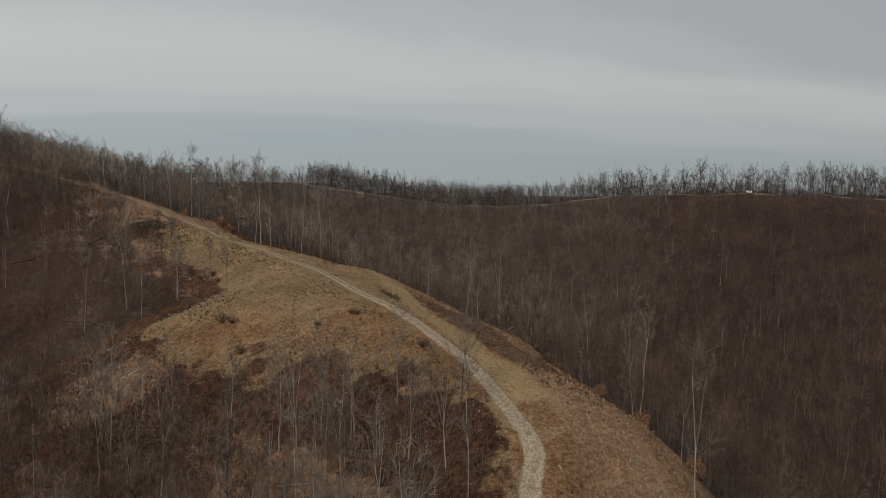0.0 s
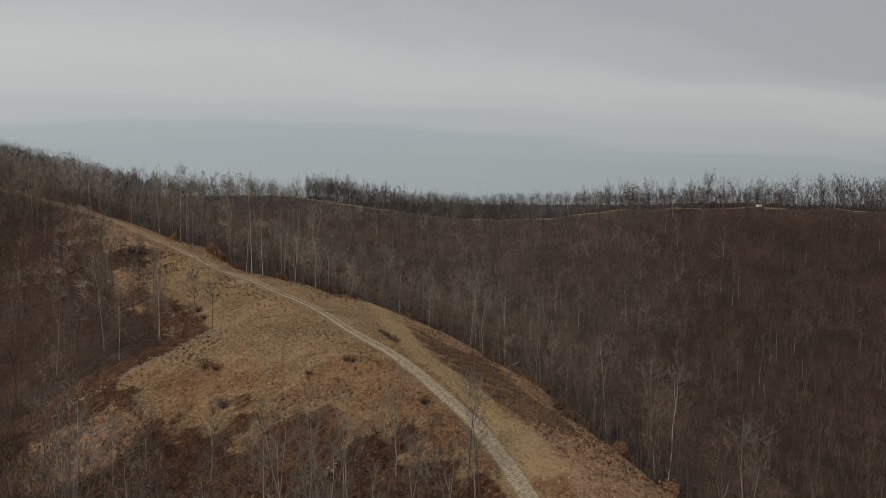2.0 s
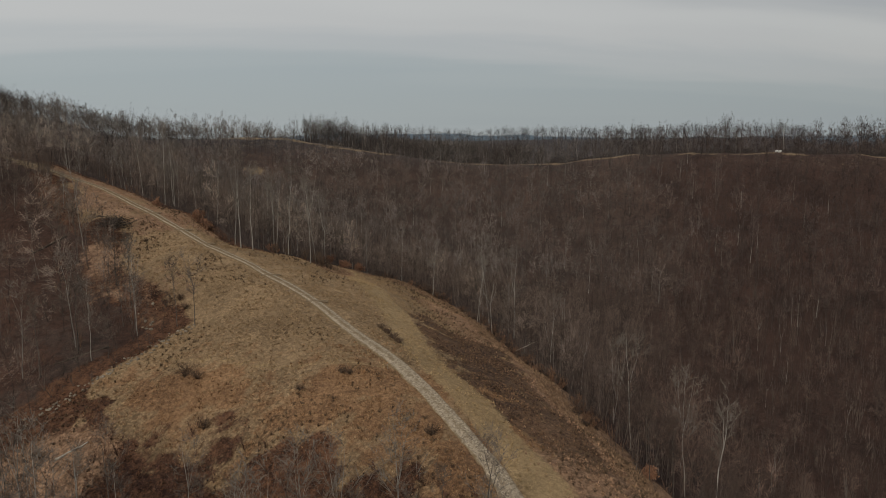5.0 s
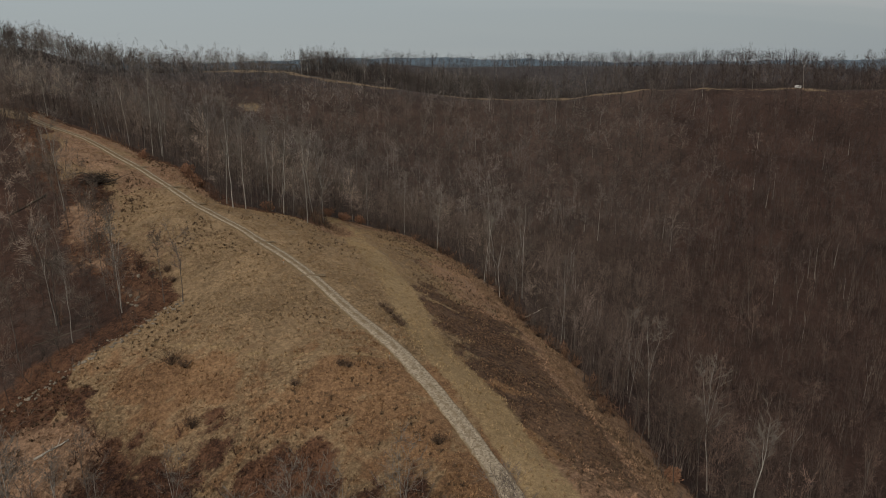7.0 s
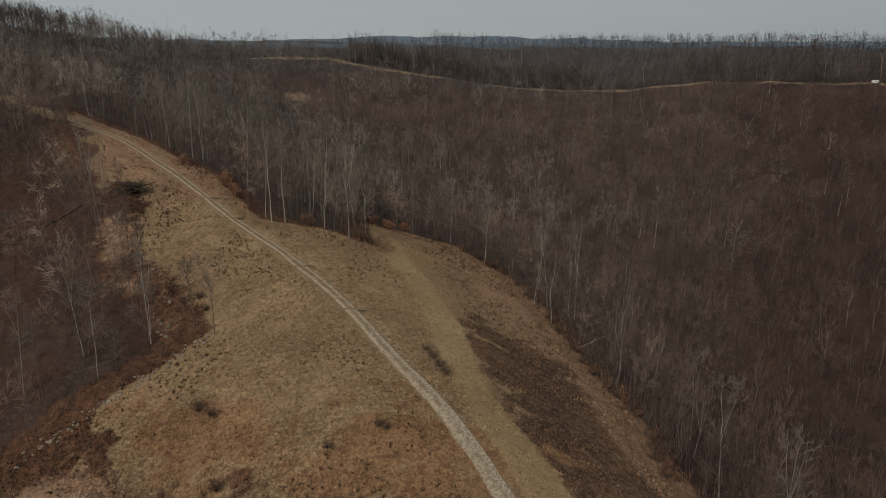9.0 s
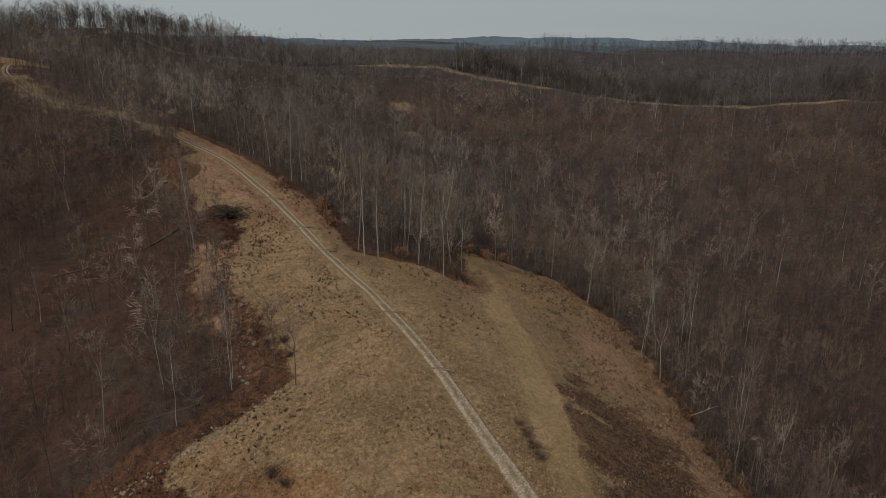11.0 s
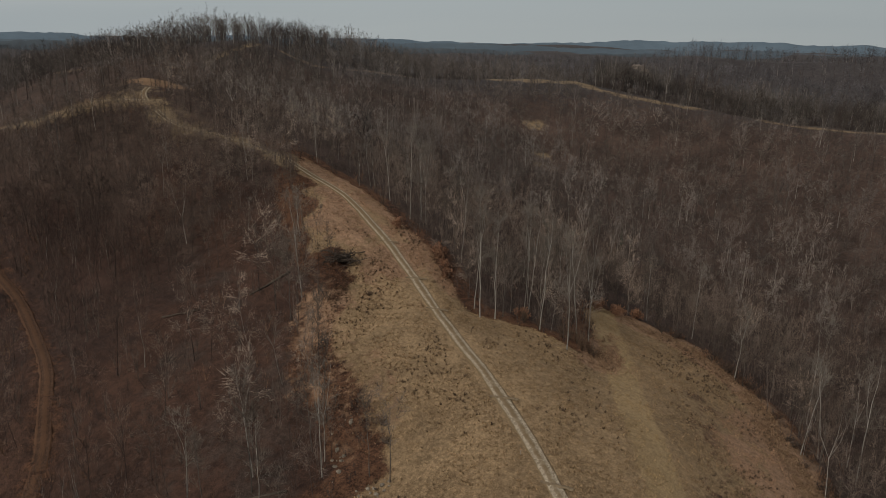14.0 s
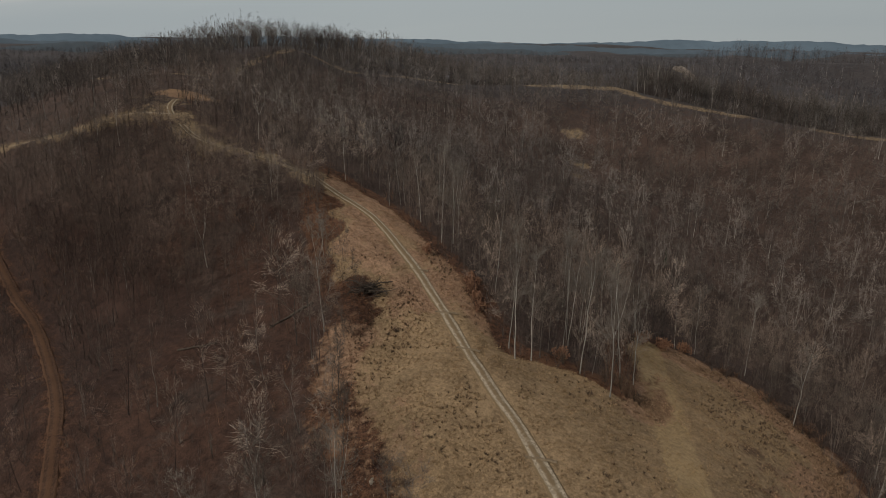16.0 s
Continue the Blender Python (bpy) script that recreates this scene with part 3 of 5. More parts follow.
def cover_shares(x, y):
    """How much of each cover lies at a place, 0..1; a half marks the border."""
    def soft(signed, width):
        return np.clip(0.5 + signed / width, 0, 1)
    deep = inside(FIELD, x, y)
    road_gap, step = gap_to(ROAD, x, y)
    way = np.gradient(ROAD, axis=0)[step]
    on_left = (way[:, 0] * (y - ROAD[step, 1]) - way[:, 1] * (x - ROAD[step, 0])) > 0
    left = ease(-x, 40, 56) * ease(y, 140, 160) * on_left * (1 - 0.85 * ease(y, 186, 200))
    field = soft(deep + 5 * (value_noise(x / 4, y / 4, 101) - 0.5) * ease(x, -36, -26) + 9 * (value_noise(x / 5, y / 5, 104) - 0.6) * ease(-x, 70, 82) * on_left - left * (0.5 + 5 * value_noise(x / 7, y / 7, 33)), 5 + 6 * left)
    bank = ease(x, -34, -26) * soft(4.0 - np.abs(deep - 1.6), 3) * (0.34 + 0.55 * value_noise(x / 6, y / 6, 34))
    rough = soft(inside(ROUGH, x, y), 7) * (0.3 * value_noise(x / 7, y / 7, 42) + 0.36 * value_noise(x / 1.7, y / 1.7, 43))
    ditch = soft(0.6 - np.abs(gap_to(DITCH, x, y)[0]), 1.4) * (0.3 + 0.5 * value_noise(x / 3, y / 3, 44))
    verge = soft(3.2 - gap_to(ROAD, x, y)[0], 4) * (1 - 0.6 * ease(-x, 98, 114))
    pad = soft(9 - np.hypot((x + 183) * 0.75, y - 257), 7) * (0.55 + 0.5 * value_noise(x / 4, y / 4, 38))
    corridor = np.maximum(soft(6 - gap_to(ROAD, x, y)[0], 6) * ease(-x, 104, 116), 0.8 * soft(inside(CORRIDOR, x, y) - 3, 8)) * (0.32 + 0.42 * value_noise(x / 6, y / 6, 41))
    bench = soft(inside(BENCH, x, y), 14) * (0.25 + 0.75 * (value_noise(x / 30, y / 8, 31) > 0.5))
    slope = np.maximum(soft(inside(LEFT_SLOPE, x, y), 16) * (0.3 + 0.55 * value_noise(x / 8, y / 8, 49)), soft(inside(UPPER_SLOPE, x, y), 14) * (0.3 + 0.5 * value_noise(x / 5, y / 5, 98)))
    nose = soft(inside(NOSE, x, y) + 12 * (value_noise(x / 6, y / 6, 50) - 0.5) + 9 * (value_noise(x / 2, y / 2, 53) - 0.5), 15)
    crest = soft(5.8 - 1.8 * ease(x, -95, -45) - gap_to(CREST_STRIP, x, y)[0], 5) * (0.2 + 0.95 * value_noise(x / 14, y / 14, 39))
    knob = soft(3.6 - gap_to(KNOB_TRAIL, x, y)[0], 4) * (0.55 + 0.5 * value_noise(x / 6, y / 6, 100))
    tracks = soft(2.8 - gap_to(TRACK, x, y)[0], 3)
    west = soft(6.0 - gap_to(WEST_ROAD, x, y)[0], 7) * (0.45 + 0.5 * value_noise(x / 7, y / 4, 94))
    knoll = soft(15 - np.hypot((x + 128) * 0.45, y - 500), 8)
    gaps = np.maximum(soft(8 - np.hypot(x + 108, y - 428), 14), soft(7 - np.hypot(x + 98, y - 408), 14))
    gaps = np.maximum(gaps, soft(6 - np.hypot(x + 92, y - 392), 12)) * (0.2 + 0.75 * value_noise(x / 5, y / 5, 37) + 0.3 * value_noise(x / 2, y / 2, 103))
    return {
        # oak: litter dimmed by bearing, lens falloff put into the colour
        "oak": 0.85 * edge_tint(x, y)[1],
        "tawny": field * (0.12 + 0.62 * value_noise(x / 6, y / 6, 92) + 0.35 * value_noise(x / 1.5, y / 1.5, 93)) * ease(165 - y, 0, 45) * (1 - nose),
        "far": ease(np.hypot(x, y), 330, 620),
        "scrub": np.maximum.reduce([nose, soft(6 + inside(FIELD, x, y), 5) * 0.8, soft(4 - gap_to(TRACK, x, y)[0], 6) * 0.55, bench * 0.3]),
        "leaf": slope,
        "field": np.maximum.reduce([field - nose, verge * 0.9]),
        "fallow": np.maximum.reduce([corridor, knob * 0.8, crest, knoll, west, gaps * 0.8, bench * 0.36]),
        "brown": np.maximum.reduce([rough, ditch, 0.95 * soft(inside(BROWN_SLOPE, x, y) + 1.5 + 14 * (value_noise(x / 5, y / 3, 35) - 0.5) + 9 * (value_noise(x / 1.6, y / 1.3, 36) - 0.5), 16)]),
        "russet": np.maximum.reduce([0.85 * field * ease(y, 183, 198) * ease(-x, 58, 70) * (0.4 + 0.6 * value_noise(x / 5, y / 5, 99)), soft(inside(RUSSET_SLOPE, x, y), 9) * (0.38 + 0.5 * value_noise(x / 4, y / 4, 47) + 0.2 * value_noise(x / 1.3, y / 1.3, 48)), left * soft(9 - np.abs(deep - 1), 9) * (0.25 + 0.4 * value_noise(x / 5, y / 5, 54)), ease(-x, 50, 58) * ease(y, 192, 200) * ~on_left * soft(deep + 1, 4) * soft(3.5 - deep, 5) * 0.8, soft(5.5 - np.abs(deep - 0.5), 5) * ease(x, -37, -28) * (0.6 + 0.4 * value_noise(x / 4, y / 4, 40)), ease(126 - y, 0, 20) * soft(deep, 4) * ~on_left * ease(road_gap, 2, 7) * 0.62, soft(8 - np.hypot((x + 57) * 0.7, y - 120), 7) * 0.8]),
        "tussock": soft(deep, 4) * (0.3 + 0.6 * value_noise(x / 8, y / 8, 97)) * (1 - 0.6 * ease(y, 138, 172)) * (1 - 0.75 * soft(2.7 - gap_to(STRIP_LINE, x, y)[0], 3.5)),
        "strip": np.maximum(1.15 * soft(2.7 - gap_to(STRIP_LINE, x, y)[0], 3.5), 0.72 * soft(0.8 - gap_to(FOOTPATH, x, y)[0], 1.4)),
        "soil": np.maximum.reduce([pad, tracks * 0.25, bank]),
    }


ground = build_ground()


# ---- gravel road ----
def way_material(name, low, high, verge):
    m, a, l, shader = material(name, 0.95)
    where = a("ShaderNodeTexCoord")
    stones = a("ShaderNodeTexVoronoi", Scale=4.5)
    patches = a("ShaderNodeTexNoise", Scale=0.8, Detail=6.0, Roughness=0.75)
    across = a("ShaderNodeAttribute")
    across.attribute_name = "wear"
    for n in (stones, patches):
        l(where.outputs["Object"], n.inputs["Vector"])
    ramp = a("ShaderNodeValToRGB")
    ramp.color_ramp.elements[0].color, ramp.color_ramp.elements[1].color = (*low, 1), (*high, 1)
    l(stones.outputs["Color"], ramp.inputs[0])
    grass = a("ShaderNodeMixRGB")
    grass.inputs[2].default_value = (*verge, 1)
    moved = a("ShaderNodeMath")
    moved.operation = "MULTIPLY_ADD"
    moved.inputs[1].default_value = 1.5
    l(patches.outputs[0], moved.inputs[0])
    l(across.outputs["Fac"], moved.inputs[2])
    edge = a("ShaderNodeMapRange")
    edge.inputs["From Min"].default_value, edge.inputs["From Max"].default_value = 1.05, 1.5
    l(moved.outputs[0], edge.inputs[0])
    l(edge.outputs[0], grass.inputs[0])
    l(ramp.outputs[0], grass.inputs[1])
    l(grass.outputs[0], shader.inputs["Base Color"])
    b = a("ShaderNodeBump", Strength=0.8, Distance=0.06)
    l(stones.outputs["Distance"], b.inputs["Height"])
    l(b.outputs[0], shader.inputs["Normal"])
    return m


def ribbon(name, line, level, mat, label, half, grown, lift):
    """A worn way laid on its bench: crowned, with two ruts and frayed edges."""
    way = np.gradient(line, axis=0)
    way /= np.linalg.norm(way, axis=1)[:, None]
    right = np.c_[way[:, 1], -way[:, 0]]
    cols = np.linspace(-1, 1, 13)
    n = len(line)
    run = np.arange(n) * float(np.linalg.norm(np.diff(line, axis=0), axis=1).mean())
    verts, wear = [], []
    for c in cols:
        frayed = half * (1 + (0.36 * (value_noise(run / 1.6, run * 0 + c * 3, 22) - 0.5) if abs(c) > 0.9 else 0))
        xy = line + right * (c * frayed)[:, None]
        rut = math.exp(-((abs(c) - 0.55) / 0.2) ** 2)
        z = level + lift + 0.07 * (1 - c * c) - 0.06 * rut - (0.22 if abs(c) > 0.95 else 0)
        verts.append(np.c_[xy, z])
        wear.append(0.42 * abs(c) ** 6 + grown * (0.75 * (1 - rut) - 0.05) + 0.1 * (1 - rut))
    verts = np.stack(verts, 1).reshape(-1, 3)
    i = np.arange(n * len(cols)).reshape(n, len(cols))
    a, b, c, d = i[:-1, :-1].ravel(), i[:-1, 1:].ravel(), i[1:, 1:].ravel(), i[1:, :-1].ravel()
    me = mesh_of(name, verts, np.concatenate([np.c_[a, b, c], np.c_[a, c, d]]), mat, smooth=True)
    me.attributes.new("wear", "FLOAT", "POINT").data.foreach_set("value", np.stack(wear, 1).ravel().astype(np.float32))
    return tagged(new(name, me), label, "road", kind="structure")


run = np.arange(len(ROAD)) * 0.8
ribbon("road", ROAD, ROAD_Z, way_material("gravel", (0.16, 0.122, 0.081), (0.43, 0.357, 0.263), (0.165, 0.115, 0.066)), "winding pale gravel track along the grassy spur",
       1.36 + 0.25 * (value_noise(run / 7, run * 0, 21) - 0.5) + 0.25 * ease(60 - run, 0, 60) - 0.15 * ease(run, 40, 100) - 0.15 * ease(run, 105, 175),
       0.36 + 0.64 * ease(run, 50, 150) + 0.5 * ease(run, 180, 212), 0.05)
run = np.arange(len(TRACK)) * 1.5
ribbon("road", TRACK, TRACK_Z, way_material("rutted_earth", (0.042, 0.023, 0.016), (0.105, 0.058, 0.036), (0.095, 0.050, 0.029)), "old rutted earth track through the woods", 1.3 + 0 * run, 0.9 + 0 * run, 0.12)
run = np.arange(len(WEST_ROAD)) * 1.5
ribbon("road", WEST_ROAD, WEST_Z, way_material("worn_gravel", (0.20, 0.160, 0.115), (0.38, 0.32, 0.25), (0.21, 0.15, 0.09)), "narrow gravel track curving down through trees", 1.3 + 0 * run, 0.8 + 0 * run, 0.12)



# ---- trees ----
def tree_arrays(rng, tall, spread, limbs, twigs, sides, bare=0.42, twig_width=0.05, thick=0.0072, short=1.0, upward=0.3):
    """A bare broadleaf tree: (trunk with its leaders), (branches and twigs), base at the origin."""
    lean = rng.normal(0, 0.035, 2) * tall
    fork = rng.uniform(0.42, 0.72)
    ts = np.linspace(0, 1, 5)
    bend = rng.normal(0, 0.0035, (len(ts), 2)) * tall
    bend[0] = 0
    line = np.c_[lean[0] * ts + bend[:, 0], lean[1] * ts + bend[:, 1], ts * tall * fork - 0.3]
    r0 = tall * thick
    wood = [tube(line, r0 * (1 - 0.42 * ts) * np.where(ts == 0, 1.3, 1), sides)]
    paths = [(line, r0, r0 * 0.58, bare / fork)]
    count = int(rng.integers(2, 4))
    around = rng.uniform(0, 6.28)
    for k in range(count):
        turn = around + k * 6.28 / count + rng.normal(0, 0.4)
        out = np.array([math.cos(turn), math.sin(turn), 0]) * rng.uniform(0.06, 0.24) * spread / 0.2
        rest = tall * (1 - fork) * (1 if k == 0 else rng.uniform(0.7, 0.97))
        us = np.linspace(0, 1, 4)
        lead = line[-1] + np.outer(us ** 0.8, out * rest) + np.outer(us, (0, 0, rest)) + rng.normal(0, 0.012, (len(us), 3)) * rest * (us > 0)[:, None]
        r = r0 * 0.58 * (0.95 if k == 0 else 0.72)
        wood.append(tube(lead, r * (1 - 0.85 * us), max(3, sides - 2)))
        paths.append((lead, r, r * 0.15, 0.05))
    crown, starts, ends, widths = [], [], [], []
    for k in range(limbs):
        path, ra, rb, low = paths[0 if (k < limbs * 0.2 and paths[0][3] < 0.95) else 1 + k % count]
        f = low + (0.99 - low) * rng.random() ** 0.7
        us = np.linspace(0, 1, len(path))
        base = np.array([np.interp(f, us, path[:, j]) for j in range(3)])
        high = base[2] / tall
        turn = k * 2.4 + rng.normal(0, 0.6)
        up = rng.uniform(0.25, 1.0) + 0.3 * high
        reach = spread * tall * (1.25 - 0.75 * high) * rng.uniform(0.6, 1.15)
        way = np.array([math.cos(turn) * math.cos(up), math.sin(turn) * math.cos(up), math.sin(up)])
        tip = base + way * reach + np.array([0, 0, reach * 0.2])
        middle = base + way * reach * 0.5 + rng.normal(0, 0.06, 3) * reach
        r = (ra + (rb - ra) * f) * 0.55
        crown.append(tube([base, middle, tip], [r, r * 0.6, r * 0.12], 3))
        for q in range(twigs):
            g = rng.uniform(0.15, 1.0)
            at = base + (middle - base) * g * 2 if g < 0.5 else middle + (tip - middle) * (g - 0.5) * 2
            out = way * 0.8 + rng.normal(0, 0.6, 3)
            out[2] = abs(out[2]) * 0.75 + upward
            out /= np.linalg.norm(out)
            size = reach * rng.uniform(0.3, 0.75) * short
            if q % 3 == 0:
                end = at + out * size * 1.25
                crown.append(tube([at, end], [r * 0.35, r * 0.08], 3))
                for _ in range(6):
                    c = at + (end - at) * rng.uniform(0.2, 1)
                    w = out + rng.normal(0, 0.6, 3)
                    starts.append(c)
                    ends.append(c + w / np.linalg.norm(w) * size * rng.uniform(0.35, 0.75))
                    widths.append(twig_width * rng.uniform(0.5, 1.0))
            starts.append(at)
            ends.append(at + out * size)
            widths.append(twig_width * rng.uniform(0.6, 1.2))
    crown.append(slivers(starts, ends, widths, rng))
    return wood, joined(crown)


def round_tree(rng, tall, wide, base, limbs, twigs, long, width, sides, thick=0.006):
    """A bare tree with a rounded crown: (trunk and leaders), (limbs and fine twigs), base at the origin."""
    lean = rng.normal(0, 0.03, 2) * tall
    fork = rng.uniform(0.32, 0.58)
    ts = np.linspace(0, 1, 3)
    line = np.c_[lean[0] * ts, lean[1] * ts, ts * tall * fork - 0.3]
    line[1, :2] += rng.normal(0, 0.006, 2) * tall
    r0 = tall * thick * rng.uniform(0.8, 1.2)
    heart = np.array([lean[0] * 1.3, lean[1] * 1.3, tall * (base + 1) / 2])
    size = np.array([wide, wide, (1 - base) / 2]) * tall
    lobes = rng.normal(0, 0.16, (5, 3))
    wood = [tube(line, r0 * (1 - 0.4 * ts), sides)] if sides else [slivers([line[0], line[0]], [line[-1] * (1, 1, 1.6)] * 2, [r0 * 2.2] * 2, rng)]
    starts, ends, widths, leaders = [], [], [], []
    around, count = rng.uniform(0, 6.28), int(rng.integers(2, 5))
    for k in range(count):
        turn = around + k * 6.28 / count + rng.normal(0, 0.4)
        tip = heart + size * (0.55 * math.cos(turn), 0.55 * math.sin(turn), rng.uniform(0.5, 0.95))
        bow = (line[-1] + tip) / 2 + size * (0.12 * math.cos(turn), 0.12 * math.sin(turn), -0.05) + rng.normal(0, 0.012, 3) * tall
        leaders.append(np.array([line[-1], bow, tip]))
        if sides:
            wood.append(tube(leaders[-1], [r0 * 0.5, r0 * 0.32, r0 * 0.06], 3))
        else:
            starts += [line[-1], bow]
            ends += [bow + (bow - line[-1]) * 0.2, tip]
            widths += [r0 * 1.1, r0 * 0.8]
    for k in range(limbs):
        turn, up = k * 2.4 + rng.normal(0, 0.5), math.asin(rng.uniform(-0.75, 1.0))
        way = np.array([math.cos(turn) * math.cos(up), math.sin(turn) * math.cos(up), math.sin(up)])
        swell = rng.uniform(0.72, 1.08) * (1 + float((lobes @ way).max()) * 0.6)
        tip = heart + size * way * swell
        lead = leaders[int(rng.integers(count))] if up > -0.2 else line
        f = np.clip(rng.uniform(0.0, 1.0) * (0.45 + 0.5 * way[2]), 0.02, 0.95) if up > -0.2 else rng.uniform(0.72, 1.0)
        at = np.array([np.interp(f, np.linspace(0, 1, 3), lead[:, j]) for j in range(3)])
        starts.append(at)
        ends.append(tip)
        widths.append(max(r0 * 0.45, width * 0.8))
        out = (tip - at) / (np.linalg.norm(tip - at) + 1e-6)
        for _ in range(twigs):
            c = at + (tip - at) * rng.uniform(0.3, 1.0) ** 0.7 + rng.normal(0, 0.14, 3) * size * 0.5
            w = out * 0.7 + way * 0.5 + rng.normal(0, 0.6, 3) + (0, 0, 0.2)
            starts.append(c)
            ends.append(c + w / np.linalg.norm(w) * long * tall * rng.uniform(0.5, 1.3))
            widths.append(width * rng.uniform(0.6, 1.25))
    return joined(wood), slivers(starts, ends, widths, rng)


def leafy_clump(rng, wide, tall, count, size):
    """Many small leaves on a few stems, with an uneven outline."""
    pts = []
    lumps = rng.normal(0, 0.34, (9, 3)) * (wide, wide, tall * 0.5) + (0, 0, tall * 0.55)
    while len(pts) < count:
        p = lumps[rng.integers(9)] + rng.normal(0, 0.17, 3) * (wide, wide, tall)
        if p[2] > 0.05:
            pts.append(p)
    pts = np.array(pts)
    a, b = rng.normal(size=(count, 3)), rng.normal(size=(count, 3))
    a /= np.linalg.norm(a, axis=1)[:, None]
    b = np.cross(a, b)
    b /= np.linalg.norm(b, axis=1)[:, None]
    s = size * rng.uniform(0.6, 1.4, (count, 1))
    v = np.stack([pts - a * s, pts + b * s * 0.6, pts + a * s, pts - b * s * 0.6], 1).reshape(-1, 3)
    k = np.arange(count)[:, None] * 4
    return v, np.concatenate([k + (0, 1, 2), k + (0, 2, 3)])


def spread_points(rng, count, low, high, apart):
    """Random places kept apart by a coarse grid."""
    xy = np.c_[rng.uniform(low[0], high[0], count), rng.uniform(low[1], high[1], count)]
    cell = np.floor(xy / apart).astype(int)
    _, first = np.unique(cell[:, 0] * 100003 + cell[:, 1], return_index=True)
    return xy[np.sort(first)]


def openness(x, y):
    """Positive in the open, negative in the woods, in metres."""
    parts_open = [inside(FIELD, x, y), 3.8 - 1.7 * ease(-np.asarray(x, float), 108, 120) - gap_to(ROAD, x, y)[0], 2.2 - gap_to(TRACK, x, y)[0], 2.8 - gap_to(WEST_ROAD, x, y)[0], 8.5 - gap_to(CREST_STRIP, x, y)[0],
                  5 - gap_to(KNOB_TRAIL, x, y)[0], 8 - np.hypot((x + 183) * 0.75, y - 257), inside(BENCH, x, y) - 4, 15 - np.hypot((x + 128) * 0.45, y - 500), 13 - np.hypot(x + 157 - 0.38 * (1116 - y), (y - 1095) * 0.2)]
    for ax, ay, r in ((-111, 434, 5), (-105, 425, 5), (-99, 409, 5), (-92, 391, 4), (-89, 381, 4)):
        parts_open.append(r - np.hypot(x - ax, y - ay))
    return np.maximum.reduce(parts_open)


def growth(x, y):
    """Lower trees on the bank below the upper bend, shortened to keep the road in view."""
    return 1 - 0.45 * ease(20 - np.hypot((x + 96) * 0.8, y - 210), 0, 9)


PALE, GREY, DARK = np.array((0.32, 0.295, 0.26)), np.array((0.144, 0.113, 0.094)), np.array((0.072, 0.053, 0.045))


def woods(name, label, xy, kinds, rng, tall_low, tall_high, haze_tint=(1, 1, 1)):
    """Many trees as one mesh, each turned, scaled and tinted by chance; the tint also carries lens falloff and haze."""
    z = height(xy[:, 0], xy[:, 1]) - 0.2
    vs, ts, cs, n = [], [], [], 0
    pick = rng.integers(0, len(kinds), len(xy))
    for k, ((tv, tt), (cv, ct)) in enumerate(kinds):
        ids = np.where(pick == k)[0]
        if not len(ids):
            continue
        turn, size = rng.uniform(0, 2 * math.pi, len(ids)), (tall_low + (tall_high - tall_low) * rng.beta(2.0, 2.4, len(ids))) / 20.0
        # shorter growth on the western shoulder, taller on the eastern ridge
        px, py = xy[ids, 0], xy[ids, 1]
        size *= 1 - 0.15 * ease(-px, 110, 150) * ease(430 - py, 0, 60) + 0.3 * ease(px, 60, 110) * ease(py, 395, 415) + 0.2 * ease(px, -125, -105) * ease(60 - px, 0, 20) * ease(py, 482, 490)
        size *= growth(px, py)
        # trees lowered in front of the ridge-top clearing so the camera sees it
        order = np.argsort(CREST_STRIP[:, 0])
        south = np.interp(px, CREST_STRIP[order, 0], CREST_STRIP[order, 1]) - py
        size *= 1 - 0.45 * ease(south, 0, 8) * ease(34 - south, 0, 14) * ease(px, -225, -205) * ease(-60 - px, 0, 25)
        size *= 1 + 0.04 * ease(85 - np.hypot(px + 275, py - 440), 0, 40)
        patch = 0.5 + 0.7 * value_noise(px / 19, py / 19, 45) + 0.5 * value_noise(px / 7, py / 7, 58)
        tint = edge_tint(px, py)[0]
        warm = value_noise(px / 30, py / 30, 46)[:, None] * np.array((0.07, 0.0, -0.05)) + (0.98, 1, 0.99)
        wide = size * rng.uniform(0.85, 1.2, len(ids))
        v = np.concatenate([tv, cv])
        t = np.concatenate([tt, ct + len(tv)])
        c, s = np.cos(turn)[:, None], np.sin(turn)[:, None]
        px = (v[:, 0] * c - v[:, 1] * s) * wide[:, None] + xy[ids, 0, None]
        py = (v[:, 0] * s + v[:, 1] * c) * wide[:, None] + xy[ids, 1, None]
        pz = v[:, 2] * size[:, None] + z[ids, None]
        vs.append(np.stack([px, py, pz], 2).reshape(-1, 3))
        ts.append((t[None] + (np.arange(len(ids)) * len(v))[:, None, None]).reshape(-1, 3) + n)
        n += len(ids) * len(v)
        pale = (rng.random(len(ids)) < 0.08)[:, None] * rng.uniform(0.5, 1, (len(ids), 1))
        bark = (DARK * 0.95 * (1 - pale) + PALE * pale) * rng.uniform(0.7, 1.3, (len(ids), 1))
        twig = (DARK * 0.8 + (GREY * 1.12 - DARK * 0.8) * rng.random((len(ids), 1)) ** 1.2) * rng.uniform(0.75, 1.35, (len(ids), 1)) * np.array(haze_tint)
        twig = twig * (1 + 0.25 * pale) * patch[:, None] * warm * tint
        both = np.concatenate([np.repeat(bark[:, None], len(tv), 1), np.repeat(twig[:, None], len(cv), 1)], 1)
        cs.append(both.reshape(-1, 3))
    me = mesh_of(name, np.concatenate(vs), np.concatenate(ts), WOOD_STUFF, np.concatenate(cs))
    return tagged(new(name, me), label, "woods", kind="stuff")


